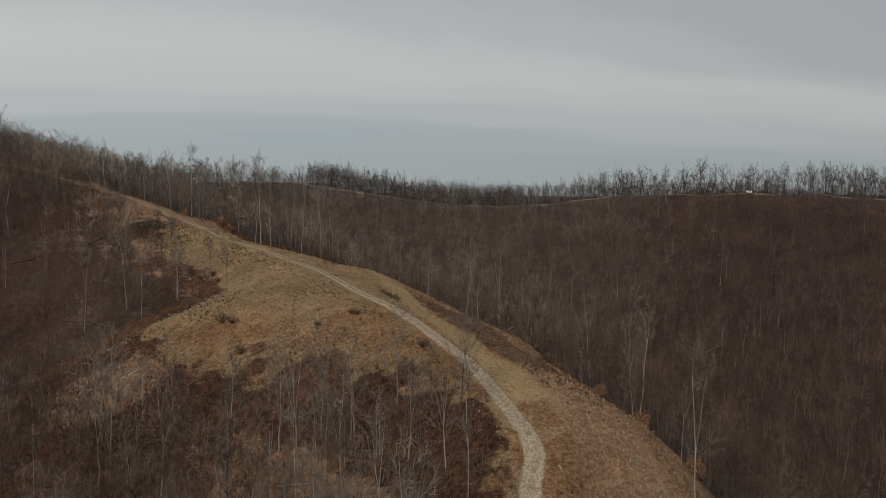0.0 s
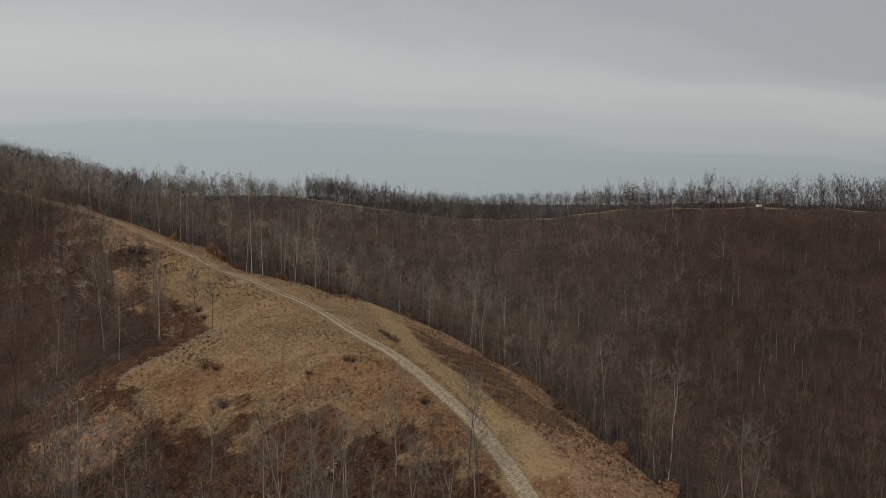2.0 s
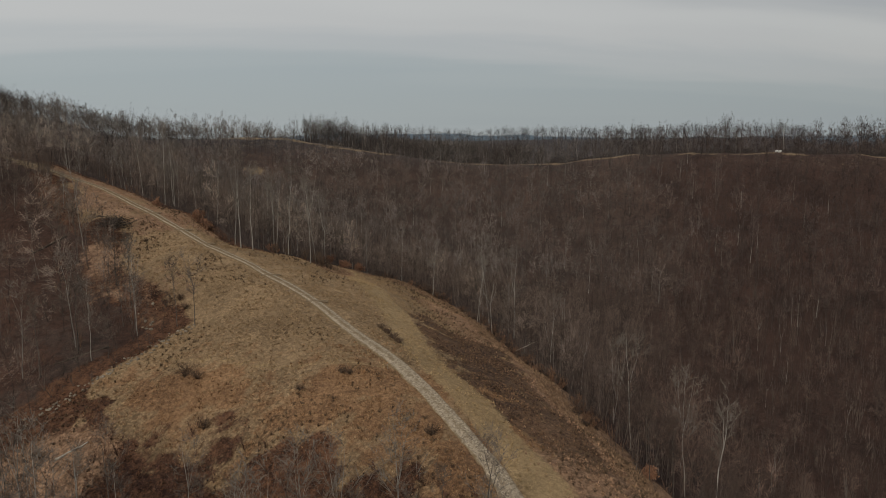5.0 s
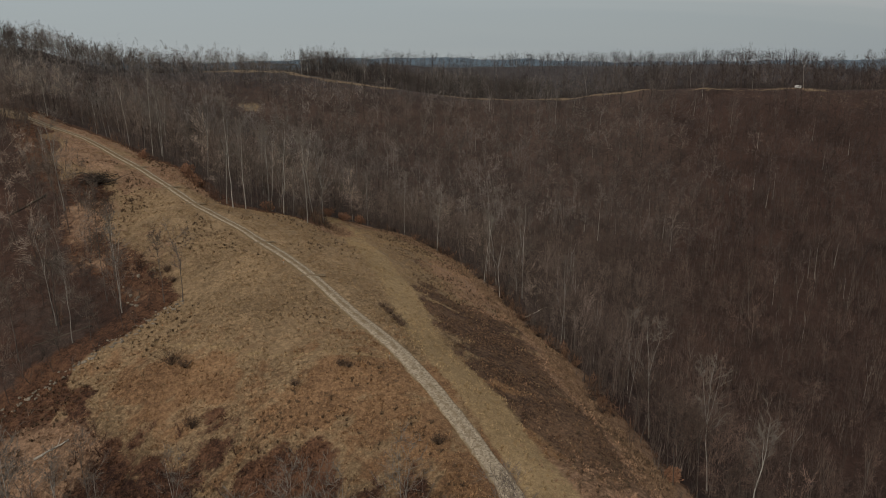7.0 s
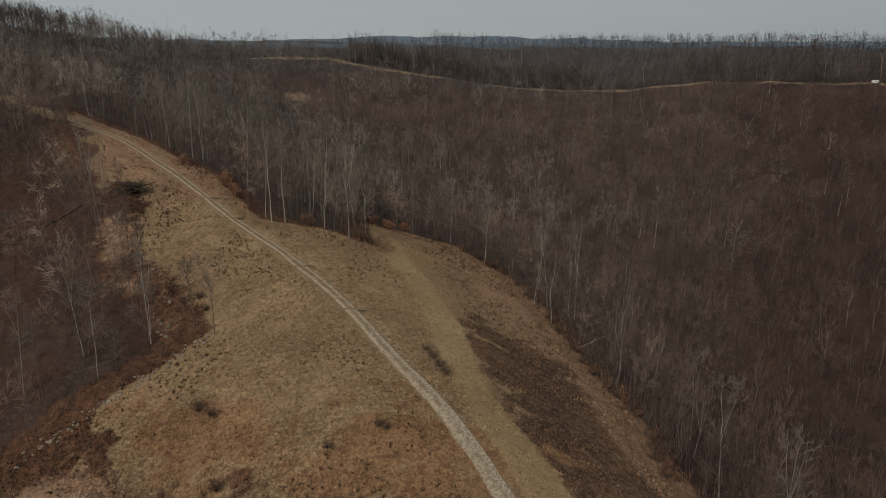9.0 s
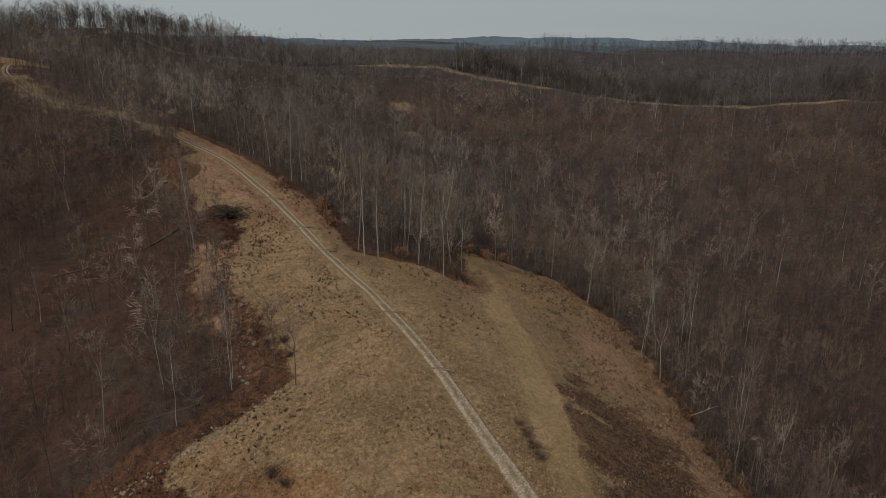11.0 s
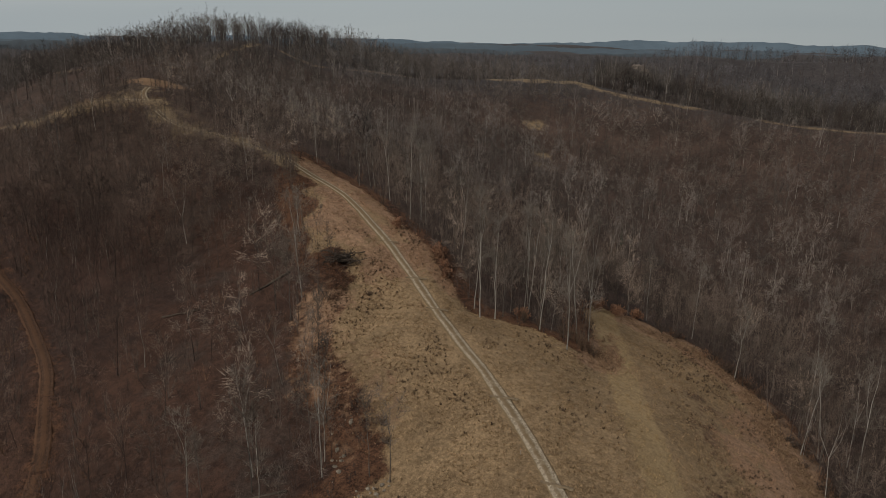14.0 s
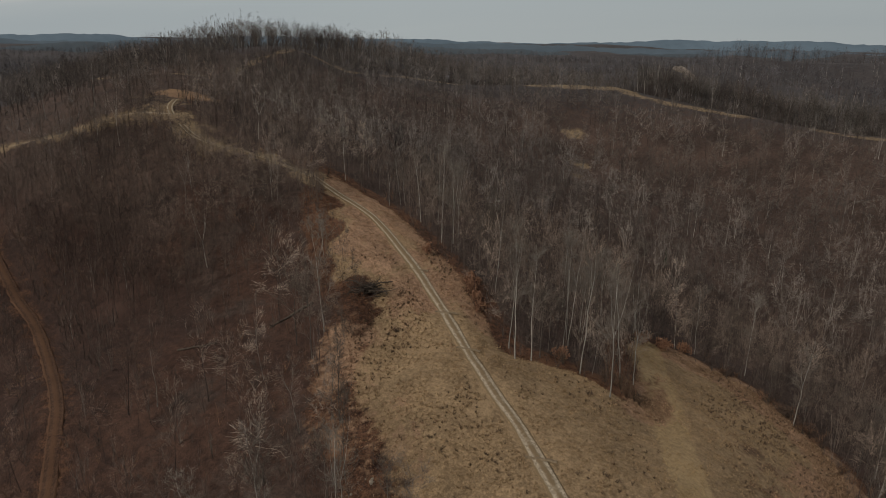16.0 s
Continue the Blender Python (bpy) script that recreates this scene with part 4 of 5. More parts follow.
def bare_tree(rng, name, label, bark, group, **shape):
    wood, crown = tree_arrays(rng, **shape)
    root = new(name)
    tagged(root, label, "tree", group)
    part("trunk", wood[0], bark, root)
    for leader in wood[1:]:
        part("limb", leader, bark, root)
    part("crown", crown, PALE_TWIG if bark is BARK_PALE else DARK_CROWN if name == "oak_tree" else TWIG, root)
    return root


def standing(ob, x, y, size=1.0, turn=0.0, sink=0.15, wide=None):
    m = pose(x, y, float(height(np.array([x]), np.array([y]))[0]) - sink, 0, 0, turn)
    return m @ Matrix.Diagonal((wide or size, wide or size, size, 1))


rng = np.random.default_rng(7)
mid_kinds = [round_tree(rng, 20, rng.uniform(0.14, 0.21), rng.uniform(0.22, 0.36), 18, 19, 0.06, 0.07, 3, 0.0046) for _ in range(10)]
sky_kinds = [round_tree(rng, 20, rng.uniform(0.16, 0.23), rng.uniform(0.36, 0.5), 16, 14, 0.038, 0.15, 3, 0.0075) for _ in range(9)]
far_kinds = [round_tree(rng, 20, rng.uniform(0.14, 0.2), rng.uniform(0.24, 0.36), 11, 13, 0.065, 0.135, 0, 0.0064) for _ in range(10)]
distant_kinds = [round_tree(rng, 20, rng.uniform(0.2, 0.26), 0.25, 6, 3, 0.08, 0.42, 0, 0.009) for _ in range(7)]

# near trees, each a thing of its own, along the edges of the meadow
near_kinds = []
for k in range(5):
    near_kinds.append((bare_tree(rng, "tulip_tree", "tall bare tulip tree with a pale straight trunk", BARK_PALE, "trees at the meadow's edge", tall=22, spread=0.17, limbs=18, twigs=14, sides=6, bare=0.40, twig_width=0.06, thick=0.0049), True))
for k in range(5):
    near_kinds.append((bare_tree(rng, "hardwood_tree", "bare grey hardwood tree with fine spreading twigs", BARK_GREY, "trees at the meadow's edge", tall=18, spread=0.25, limbs=18, twigs=15, sides=6, bare=0.2, twig_width=0.07, thick=0.0062), False))
# darker copies of the hardwood, lens falloff put into their twig colour
for k in range(3):
    near_kinds.append((bare_tree(rng, "oak_tree", "bare hardwood tree with a rugged trunk and fine twigs darkened at the view edge", BARK_GREY, "trees at the meadow's edge", tall=18, spread=0.24, limbs=18, twigs=15, sides=6, bare=0.25, twig_width=0.07, thick=0.0062), False))
xy = spread_points(rng, 14000, (-130, 40), (75, 260), 3.6)
free = openness(xy[:, 0], xy[:, 1])
edge_band = (free < -0.8) & (free > -15) & (xy[:, 1] > 70) & (inside(FIELD, xy[:, 0], xy[:, 1]) > -15)
sparse = (inside(LEFT_SLOPE, xy[:, 0], xy[:, 1]) > 0) & (rng.random(len(xy)) < 0.62)
near_xy = xy[edge_band & ~sparse]
mixed = rng.permutation(len(near_xy))
near_xy, rest_xy = near_xy[mixed[:280]], near_xy[mixed[280:]]
# trees that stand out: well-lit pale trunks and lone trees
LONE = [(-33.5, 195.5, 24, 1), (-39.5, 198.8, 23, 1), (-49.5, 194, 24, 1), (-46, 214, 22, 1), (-47.3, 196, 21, 1), (-58, 154.5, 15, 1), (-46.3, 152, 13, 0), (-56.5, 151.5, 16, 1), (-72, 142, 17, 1), (-61, 143.5, 15, 1), (-65, 147, 16, 0),
        (30, 106, 18, 1), (28, 76, 22, 1), (29.5, 139.5, 20, 1), (33, 166, 19, 1), (36, 131, 21, 1), (10.5, 212, 20, 1), (17, 211, 22, 1), (24, 187, 19, 1), (-61, 160, 14, 0), (-101, 216, 12, 0), (-96.5, 213, 13, 0), (-92, 206.5, 12, 0), (-87, 202.5, 11, 0), (-104, 219.5, 10, 0), (-94, 211, 9, 0), (-84, 199, 12, 0)]
used = set()


def plant(k, x, y, tall, turn):
    ob, pale = near_kinds[k]
    tall *= float(growth(x, y)) * (0.66 if x < -98 else 1.0)
    m = standing(ob, x, y, tall / (22 if pale else 18), turn)
    if k in used:
        copy_thing(ob, m)
    else:
        ob.matrix_basis = m
        used.add(k)


for n, (x, y, tall, pale) in enumerate(LONE):
    plant((n % 5) + (0 if pale else 5), x, y, tall, rng.uniform(0, 360))
for x, y in near_xy:
    k = int(rng.integers(0, 5)) if rng.random() < 0.2 else int(rng.integers(5, 10))
    # darkened copies go mostly on the right, where the view dims
    if rng.random() < edge_tint(np.array([x]), np.array([y]))[1][0] * 1.2 + 0.75 * (x > 10):
        k = int(rng.integers(10, 13))
    plant(k, x, y, rng.uniform(13, 22) if k < 5 else rng.uniform(10, 18), rng.uniform(0, 360))

# thin saplings scattered over the scrubby nose of the spur
sapling_kinds = [bare_tree(rng, "sapling", "slender bare sapling standing in brown scrub", BARK_GREY if k > 1 else BARK_PALE, "saplings on the scrubby slope", tall=10, spread=0.28, limbs=16, twigs=12, sides=6, bare=0.2, twig_width=0.045) for k in range(3)]
sx = spread_points(rng, 900, (-74, 52), (4, 121), 3.6)
sx = sx[(inside(NOSE, sx[:, 0], sx[:, 1]) > -2) & (sx[:, 1] < np.interp(sx[:, 0], (-70, -50, -40, -20, -3, 5), (127, 116, 112, 107, 98, 93)))]
for n, (x, y) in enumerate(sx[:150]):
    ob = sapling_kinds[n % 3]
    m = standing(ob, x, y, rng.uniform(0.65, 1.4), rng.uniform(0, 360))
    if n < 3:
        ob.matrix_basis = m
    else:
        copy_thing(ob, m)

# the woods behind them
xy = spread_points(rng, 110000, (-470, 20), (330, 560), 6.0)
free = openness(xy[:, 0], xy[:, 1])
taken = (xy[:, 0] > -130) & (xy[:, 0] < 75) & (xy[:, 1] > 70) & (xy[:, 1] < 260) & (free > -15) & (inside(FIELD, xy[:, 0], xy[:, 1]) > -15)
in_view = xy[:, 1] > np.maximum(-0.9 * xy[:, 0] - 60, 1.5 * xy[:, 0] - 40)
sparse = (inside(LEFT_SLOPE, xy[:, 0], xy[:, 1]) > 0) & (rng.random(len(xy)) < 0.4)
xy = xy[(free < -1.5) & ~taken & in_view & ~sparse]
dist = np.hypot(xy[:, 0], xy[:, 1] - 40)
close = dist < 245
skyline = ~close & ((gap_to(CREST_STRIP, xy[:, 0], xy[:, 1])[0] < 32) | (np.hypot(xy[:, 0] + 250, xy[:, 1] - 330) < 70) | (np.hypot(xy[:, 0] + 320, xy[:, 1] - 480) < 60))
shoulder = np.concatenate([spread_points(rng, 1500, (-190, 186), (-118, 226), 3.6)])
shoulder = shoulder[(openness(shoulder[:, 0], shoulder[:, 1]) < -0.6)]
veil_xy = spread_points(rng, 160, (-204, 224), (-118, 268), 4.0)
veil_xy = veil_xy[(inside(CORRIDOR, veil_xy[:, 0], veil_xy[:, 1]) > 0) & (gap_to(ROAD, veil_xy[:, 0], veil_xy[:, 1])[0] > 2.5) & (np.hypot((veil_xy[:, 0] + 183) * 0.75, veil_xy[:, 1] - 257) > 8)]
shoulder = np.concatenate([shoulder, veil_xy[:60]])
crowded = xy[skyline & (xy[:, 0] < -90)][:420] + rng.normal(0, 2.5, (min(420, int((skyline & (xy[:, 0] < -90)).sum())), 2))
crowded = crowded[openness(crowded[:, 0], crowded[:, 1]) < -1]
bare_ridge = skyline & (xy[:, 0] > 40) & (value_noise(xy[:, 0] / 11, xy[:, 1] / 11, 57) < 0.33)
skyline &= ~bare_ridge
behind = np.c_[rng.uniform(-125, 60, 420), np.zeros(420)]
behind[:, 1] = 486 - 0.3 * np.maximum(behind[:, 0], -20) + rng.uniform(2, 26, 420)
behind = behind[openness(behind[:, 0], behind[:, 1]) < -2]
crowded = np.concatenate([crowded, behind])
woods("hillside_woods", "dense bare winter woods on the hillside", np.concatenate([xy[close], rest_xy, shoulder]), mid_kinds, rng, 8, 20)
# last argument: distance haze multiplied into the twig colour, bluer farther off
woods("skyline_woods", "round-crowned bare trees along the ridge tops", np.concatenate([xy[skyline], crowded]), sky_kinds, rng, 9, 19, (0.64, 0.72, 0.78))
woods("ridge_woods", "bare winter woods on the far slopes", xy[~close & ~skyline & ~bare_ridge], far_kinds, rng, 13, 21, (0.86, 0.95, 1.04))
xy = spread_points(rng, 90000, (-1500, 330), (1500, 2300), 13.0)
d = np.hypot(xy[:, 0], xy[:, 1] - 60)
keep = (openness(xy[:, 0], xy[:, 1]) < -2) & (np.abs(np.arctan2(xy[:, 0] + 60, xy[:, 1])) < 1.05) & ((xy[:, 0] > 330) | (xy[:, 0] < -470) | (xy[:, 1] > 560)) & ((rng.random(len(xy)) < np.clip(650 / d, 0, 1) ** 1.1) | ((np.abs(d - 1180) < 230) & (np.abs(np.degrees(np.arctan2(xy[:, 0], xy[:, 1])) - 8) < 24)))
# strongest haze, again put into the twig colour
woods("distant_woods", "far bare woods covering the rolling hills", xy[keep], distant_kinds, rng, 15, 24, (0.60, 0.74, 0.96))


# ---- distance: wooded hills too far off to shift ----
def distant_hills(name, way_off, base, rise, seed, tone):
    """A long wooded ridge on the horizon, with a front slope and a crest; haze is mixed into its tone."""
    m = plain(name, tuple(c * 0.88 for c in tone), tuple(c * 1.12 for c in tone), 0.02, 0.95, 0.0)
    turn = np.radians(np.arange(-75, 76, 0.25))
    rows = []
    for depth, share in ((-320, 0.0), (-190, 0.45), (-80, 0.82), (0, 1.0), (140, 0.9), (420, 0.1)):
        crest = base + rise * (0.35 + 0.65 * value_noise(turn * 9 + seed, turn * 0, seed)) + rise * 0.22 * value_noise(turn * 34, turn * 0, seed + 1) + 5 * value_noise(turn * 160, turn * 0, seed + 2)
        r = way_off + depth + 60 * value_noise(turn * 12, turn * 0 + depth, seed + 3)
        rows.append(np.c_[np.sin(turn) * r - 60, np.cos(turn) * r, -60 + (crest + 60) * share])
    n = len(turn)
    i = np.arange(len(rows) * n).reshape(len(rows), n)
    a, b, c, d = i[:-1, :-1].ravel(), i[:-1, 1:].ravel(), i[1:, 1:].ravel(), i[1:, :-1].ravel()
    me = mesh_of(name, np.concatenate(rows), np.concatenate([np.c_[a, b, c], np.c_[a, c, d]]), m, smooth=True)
    return tagged(new(name, me), "wooded hills on the horizon, painted blue-grey for haze", "hills", kind="structure")


# row by row paler and bluer: haze painted into the base colour
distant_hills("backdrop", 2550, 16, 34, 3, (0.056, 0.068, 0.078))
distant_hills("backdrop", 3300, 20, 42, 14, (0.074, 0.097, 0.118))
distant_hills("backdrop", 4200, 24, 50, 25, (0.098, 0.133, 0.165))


# a bare clearing on a far wooded hill
gx, gy = np.meshgrid(np.linspace(-1, 1, 9), np.linspace(-1, 1, 15))
cx = -157 + gx * (6 + 2 * np.sin(gy * 5)) - 0.38 * (gy * 52)
cy = 1116 + gy * 52
corner = np.arange(9 * 15).reshape(15, 9)
a, b, c, d = corner[:-1, :-1].ravel(), corner[:-1, 1:].ravel(), corner[1:, 1:].ravel(), corner[1:, :-1].ravel()
clearing = new("clearing", mesh_of("clearing", np.c_[cx.ravel(), cy.ravel(), height(cx, cy).ravel() + 5.0 - 6.0 * np.maximum(abs(gx), abs(gy)).ravel() ** 4], np.concatenate([np.c_[a, b, c], np.c_[a, c, d]]), plain("sandy_bank", (0.13, 0.105, 0.085), (0.21, 0.172, 0.138), 0.15, 0.95, 0.0), smooth=True))
tagged(clearing, "bare sandy clearing on a far wooded hill", "clearing", kind="structure")


# ---- undergrowth and grass ----
def scattered(name, label, category, xy, shapes, sizes, tints, mat, rng, sink=0.05):
    """Many small plants as one mesh."""
    z = height(xy[:, 0], xy[:, 1]) - sink
    vs, ts, cs, n = [], [], [], 0
    pick = rng.integers(0, len(shapes), len(xy))
    for k, (v, t) in enumerate(shapes):
        ids = np.where(pick == k)[0]
        if not len(ids):
            continue
        turn = rng.uniform(0, 6.28, len(ids))
        c, s, size = np.cos(turn)[:, None], np.sin(turn)[:, None], sizes[ids][:, None]
        px = (v[:, 0] * c - v[:, 1] * s) * size + xy[ids, 0, None]
        py = (v[:, 0] * s + v[:, 1] * c) * size + xy[ids, 1, None]
        pz = v[:, 2] * size + z[ids, None]
        vs.append(np.stack([px, py, pz], 2).reshape(-1, 3))
        ts.append((t[None] + (np.arange(len(ids)) * len(v))[:, None, None]).reshape(-1, 3) + n)
        cs.append(np.repeat(tints[ids], len(v), 0))
        n += len(ids) * len(v)
    me = mesh_of(name, np.concatenate(vs), np.concatenate(ts), mat, np.concatenate(cs))
    return tagged(new(name, me), label, category, kind="stuff")


def tuft(rng, blades, tall, splay, width):
    turn, out = rng.uniform(0, 6.28, blades), rng.uniform(0.1, 1, blades) * splay
    base = np.c_[np.cos(turn) * 0.08, np.sin(turn) * 0.08, np.zeros(blades)]
    tip = np.c_[np.cos(turn) * out, np.sin(turn) * out, tall * rng.uniform(0.6, 1.1, blades)]
    return slivers(base, tip, np.full(blades, width), rng)


def shrub_shape(rng, stems, tall, wide, width):
    starts, ends = [], []
    for _ in range(stems):
        turn = rng.uniform(0, 6.28)
        tip = np.array([math.cos(turn), math.sin(turn), 0]) * wide * rng.uniform(0.2, 1) + np.array([0, 0, tall * rng.uniform(0.55, 1)])
        starts.append((0, 0, 0))
        ends.append(tip)
        for _ in range(7):
            at = tip * rng.uniform(0.3, 1)
            starts.append(at)
            ends.append(at + rng.normal(0, 0.22, 3) * (wide, wide, tall) + (0, 0, 0.15 * tall))
    return slivers(starts, ends, rng.uniform(0.5, 1.2, len(starts)) * width, rng)


# dry grass over the meadow; colour follows the cover it stands in
xy = np.c_[rng.uniform(-128, 34, 230000), rng.uniform(62, 245, 230000)]
deep = inside(FIELD, xy[:, 0], xy[:, 1])
road_gap = gap_to(ROAD, xy[:, 0], xy[:, 1])[0]
xy = xy[(deep > -1.5) & (road_gap > 1.75)]
xy = xy[value_noise(xy[:, 0] / 2.2, xy[:, 1] / 2.2, 51) + rng.normal(0, 0.2, len(xy)) > 0.38]
xy = xy[:80000]
shares = cover_shares(xy[:, 0], xy[:, 1])
def tone(pair, f):
    return np.array(pair[0]) + (np.array(pair[1]) - np.array(pair[0])) * f[:, None]
f = np.clip(rng.normal(0.7, 0.42, len(xy)) * (1 - 0.5 * ease(xy[:, 1], 138, 172)) + 0.34 * ease(xy[:, 1], 138, 172), -0.3, 1.5)
tints = tone(FIELD_GRASS, f)
for key, pair in (("scrub", SCRUB), ("tawny", TAWNY), ("brown", BROWN), ("strip", STRIP), ("russet", RUSSET_LITTER)):
    w = ((shares[key] + rng.normal(0, 0.15, len(xy))) > 0.5)[:, None]
    if key == "scrub":
        w = w & (shares["field"] < 0.5)[:, None]
    tints = np.where(w, tone(pair, f), tints)
sizes = rng.uniform(0.45, 1.25, len(xy))
# ranker, redder growth along the lower edge of the slope
rank = (np.abs(inside(FIELD, xy[:, 0], xy[:, 1]) - 1.0) < 2.6) & (xy[:, 0] > -30)
tints = np.where(rank[:, None], np.array((0.225, 0.145, 0.090)) * rng.uniform(0.65, 1.3, (len(xy), 1)), tints)
sizes = np.where(rank, sizes * 1.45, sizes)
on_strip = (shares["strip"] > 0.6) & (rng.random(len(xy)) < 0.35)
scattered("dry_grass", "tussocks of dry tan winter grass on the spur", "grass", xy[~on_strip], [tuft(rng, 4, 0.30, 0.40, 0.15) for _ in range(6)], sizes[~on_strip], tints[~on_strip], GRASS_STUFF, rng)

# dark weed stalks in drifts
xy = np.c_[rng.uniform(-90, 30, 26000), rng.uniform(70, 240, 26000)]
drift = value_noise(xy[:, 0] / 12, xy[:, 1] / 12, 61) + 0.25 * ease(135 - xy[:, 1], 0, 40) + 0.2 * ease(-xy[:, 0], 30, 60) + 0.22 * (inside(ROUGH, xy[:, 0], xy[:, 1]) > 0) + 0.15 * (inside(BROWN_SLOPE, xy[:, 0], xy[:, 1]) > 0)
keep = (inside(FIELD, xy[:, 0], xy[:, 1]) > 0) & (gap_to(ROAD, xy[:, 0], xy[:, 1])[0] > 3) & (gap_to(STRIP_LINE, xy[:, 0], xy[:, 1])[0] > 3.5) & (drift + rng.normal(0, 0.12, len(xy)) > 0.72)
xy = xy[keep][:3000]
scattered("dead_weeds", "dark dead weed stalks standing in the meadow", "weeds", xy, [shrub_shape(rng, 5, 0.55, 0.5, 0.11) for _ in range(5)], rng.uniform(0.35, 1.0, len(xy)), np.array((0.105, 0.070, 0.044)) * rng.uniform(0.6, 1.4, (len(xy), 1)), GRASS_STUFF, rng)

# brush along the foot of the woods and within them
xy = spread_points(rng, 30000, (-180, 60), (80, 270), 2.2)
free = openness(xy[:, 0], xy[:, 1])
edge = np.exp(-((free + 3) / 4.0) ** 2)
keep = (free < 0.3) & (rng.random(len(xy)) < 0.10 + 0.75 * edge) & (xy[:, 1] > 0.8 * np.abs(xy[:, 0]) - 30)
xy = xy[keep][:4800]
warm = (value_noise(xy[:, 0] / 9, xy[:, 1] / 9, 71) > 0.62)[:, None]
tints = np.where(warm, np.array((0.14, 0.083, 0.053)), np.array((0.072, 0.056, 0.047))) * rng.uniform(0.7, 1.35, (len(xy), 1))
scattered("undergrowth", "bare brush and briars along the foot of the woods", "undergrowth", xy, [shrub_shape(rng, 5, 2.2, 1.0, 0.06) for _ in range(6)], rng.uniform(0.4, 1.4, len(xy)), tints, GRASS_STUFF, rng)


# dark rounded brush along the foot of the bank
line = glide([(-27, 240), (-20, 240.5), (-13, 239), (-4.5, 231.5), (3.5, 223), (8.5, 206), (12, 192), (16.5, 174), (20, 154), (25, 137)], 0.7)
xy = line[rng.integers(0, len(line), 260)] + rng.normal(0, 1.0, (260, 2))
xy = xy[value_noise(xy[:, 0] / 5, xy[:, 1] / 5, 72) > 0.42]
scattered("bank_brush", "dark brush and russet briars along the bank", "undergrowth", xy, [shrub_shape(rng, 14, 1.5, 1.3, 0.08) for _ in range(5)], rng.uniform(0.6, 1.5, len(xy)), np.where((rng.random(len(xy)) < 0.35)[:, None], np.array((0.155, 0.088, 0.055)), np.array((0.068, 0.047, 0.036))) * rng.uniform(0.7, 1.3, (len(xy), 1)), GRASS_STUFF, rng)


# red-brown briars over the scrubby nose
xy = spread_points(rng, 4000, (-76, 50), (8, 126), 1.6)
keep = (inside(NOSE, xy[:, 0], xy[:, 1]) > -2) & (value_noise(xy[:, 0] / 8, xy[:, 1] / 8, 81) + rng.normal(0, 0.1, len(xy)) > 0.42)
xy = xy[keep][:1500]
scattered("briars", "tangled red-brown briars on the scrubby slope", "briars", xy, [shrub_shape(rng, 6, 1.5, 1.1, 0.06) for _ in range(5)], rng.uniform(0.5, 1.4, len(xy)), np.array((0.105, 0.054, 0.038)) * rng.uniform(0.5, 1.4, (len(xy), 1)), GRASS_STUFF, rng)

# slender young trees under the tall ones
xy = spread_points(rng, 40000, (-200, 45), (150, 330), 4.0)
free = openness(xy[:, 0], xy[:, 1])
open_slope = np.maximum(inside(LEFT_SLOPE, xy[:, 0], xy[:, 1]), inside(UPPER_SLOPE, xy[:, 0], xy[:, 1])) > 0
keep = (free < -1.0) & (xy[:, 1] > 0.85 * np.abs(xy[:, 0]) - 30) & ~(open_slope & (rng.random(len(xy)) < 0.6))
xy = xy[keep]
xy = xy[rng.permutation(len(xy))[:4600]]
hedge = np.c_[rng.uniform(-114, -97, 70), np.zeros(70)]
hedge[:, 1] = 218.5 - 0.55 * (hedge[:, 0] + 100) + rng.normal(0, 1.6, 70)
xy = np.concatenate([xy, hedge[openness(hedge[:, 0], hedge[:, 1]) < -0.3]])
tints = (DARK + (GREY - DARK) * rng.random((len(xy), 1))) * rng.uniform(0.75, 1.2, (len(xy), 1))
scattered("understory", "thin bare young trees below the woods", "undergrowth", xy, [shrub_shape(rng, 5, 6.5, 1.7, 0.075) for _ in range(7)], rng.uniform(0.5, 1.35, len(xy)), tints, WOOD_STUFF, rng)

# low brush and saplings closing the foot of the tree line along the ridge top
line = CREST_STRIP[rng.integers(0, len(CREST_STRIP), 2600)]
xy = line + np.c_[rng.normal(0, 6, 2600), rng.uniform(7, 34, 2600)]
xy = xy[openness(xy[:, 0], xy[:, 1]) < -1][:1300]
# cooled and darkened like the skyline trees, haze put into the tint
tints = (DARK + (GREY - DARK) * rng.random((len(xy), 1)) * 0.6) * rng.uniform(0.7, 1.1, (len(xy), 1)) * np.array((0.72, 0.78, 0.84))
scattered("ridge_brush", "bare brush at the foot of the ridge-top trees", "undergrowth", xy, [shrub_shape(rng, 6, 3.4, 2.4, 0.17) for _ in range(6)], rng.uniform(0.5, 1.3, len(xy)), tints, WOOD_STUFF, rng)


# ---- single shrubs ----
def bare_shrub(rng, wide, tall, label, group, mat):
    root = new("shrub")
    tagged(root, label, "shrub", group)
    part("stem", joined([tube([(0, 0, -0.1), rng.normal(0, 0.3, 3) * (wide, wide, 0) + (0, 0, tall * 0.8)], [0.03, 0.01], 4) for _ in range(7)]), DARK_WOOD, root)
    part("crown", shrub_shape(rng, 34, tall, wide, 0.06), mat, root)
    return root


def placed(ob, x, y, turn=0.0, size=1.0, sink=0.05):
    ob.matrix_basis = standing(ob, x, y, size, turn, sink)
    return ob


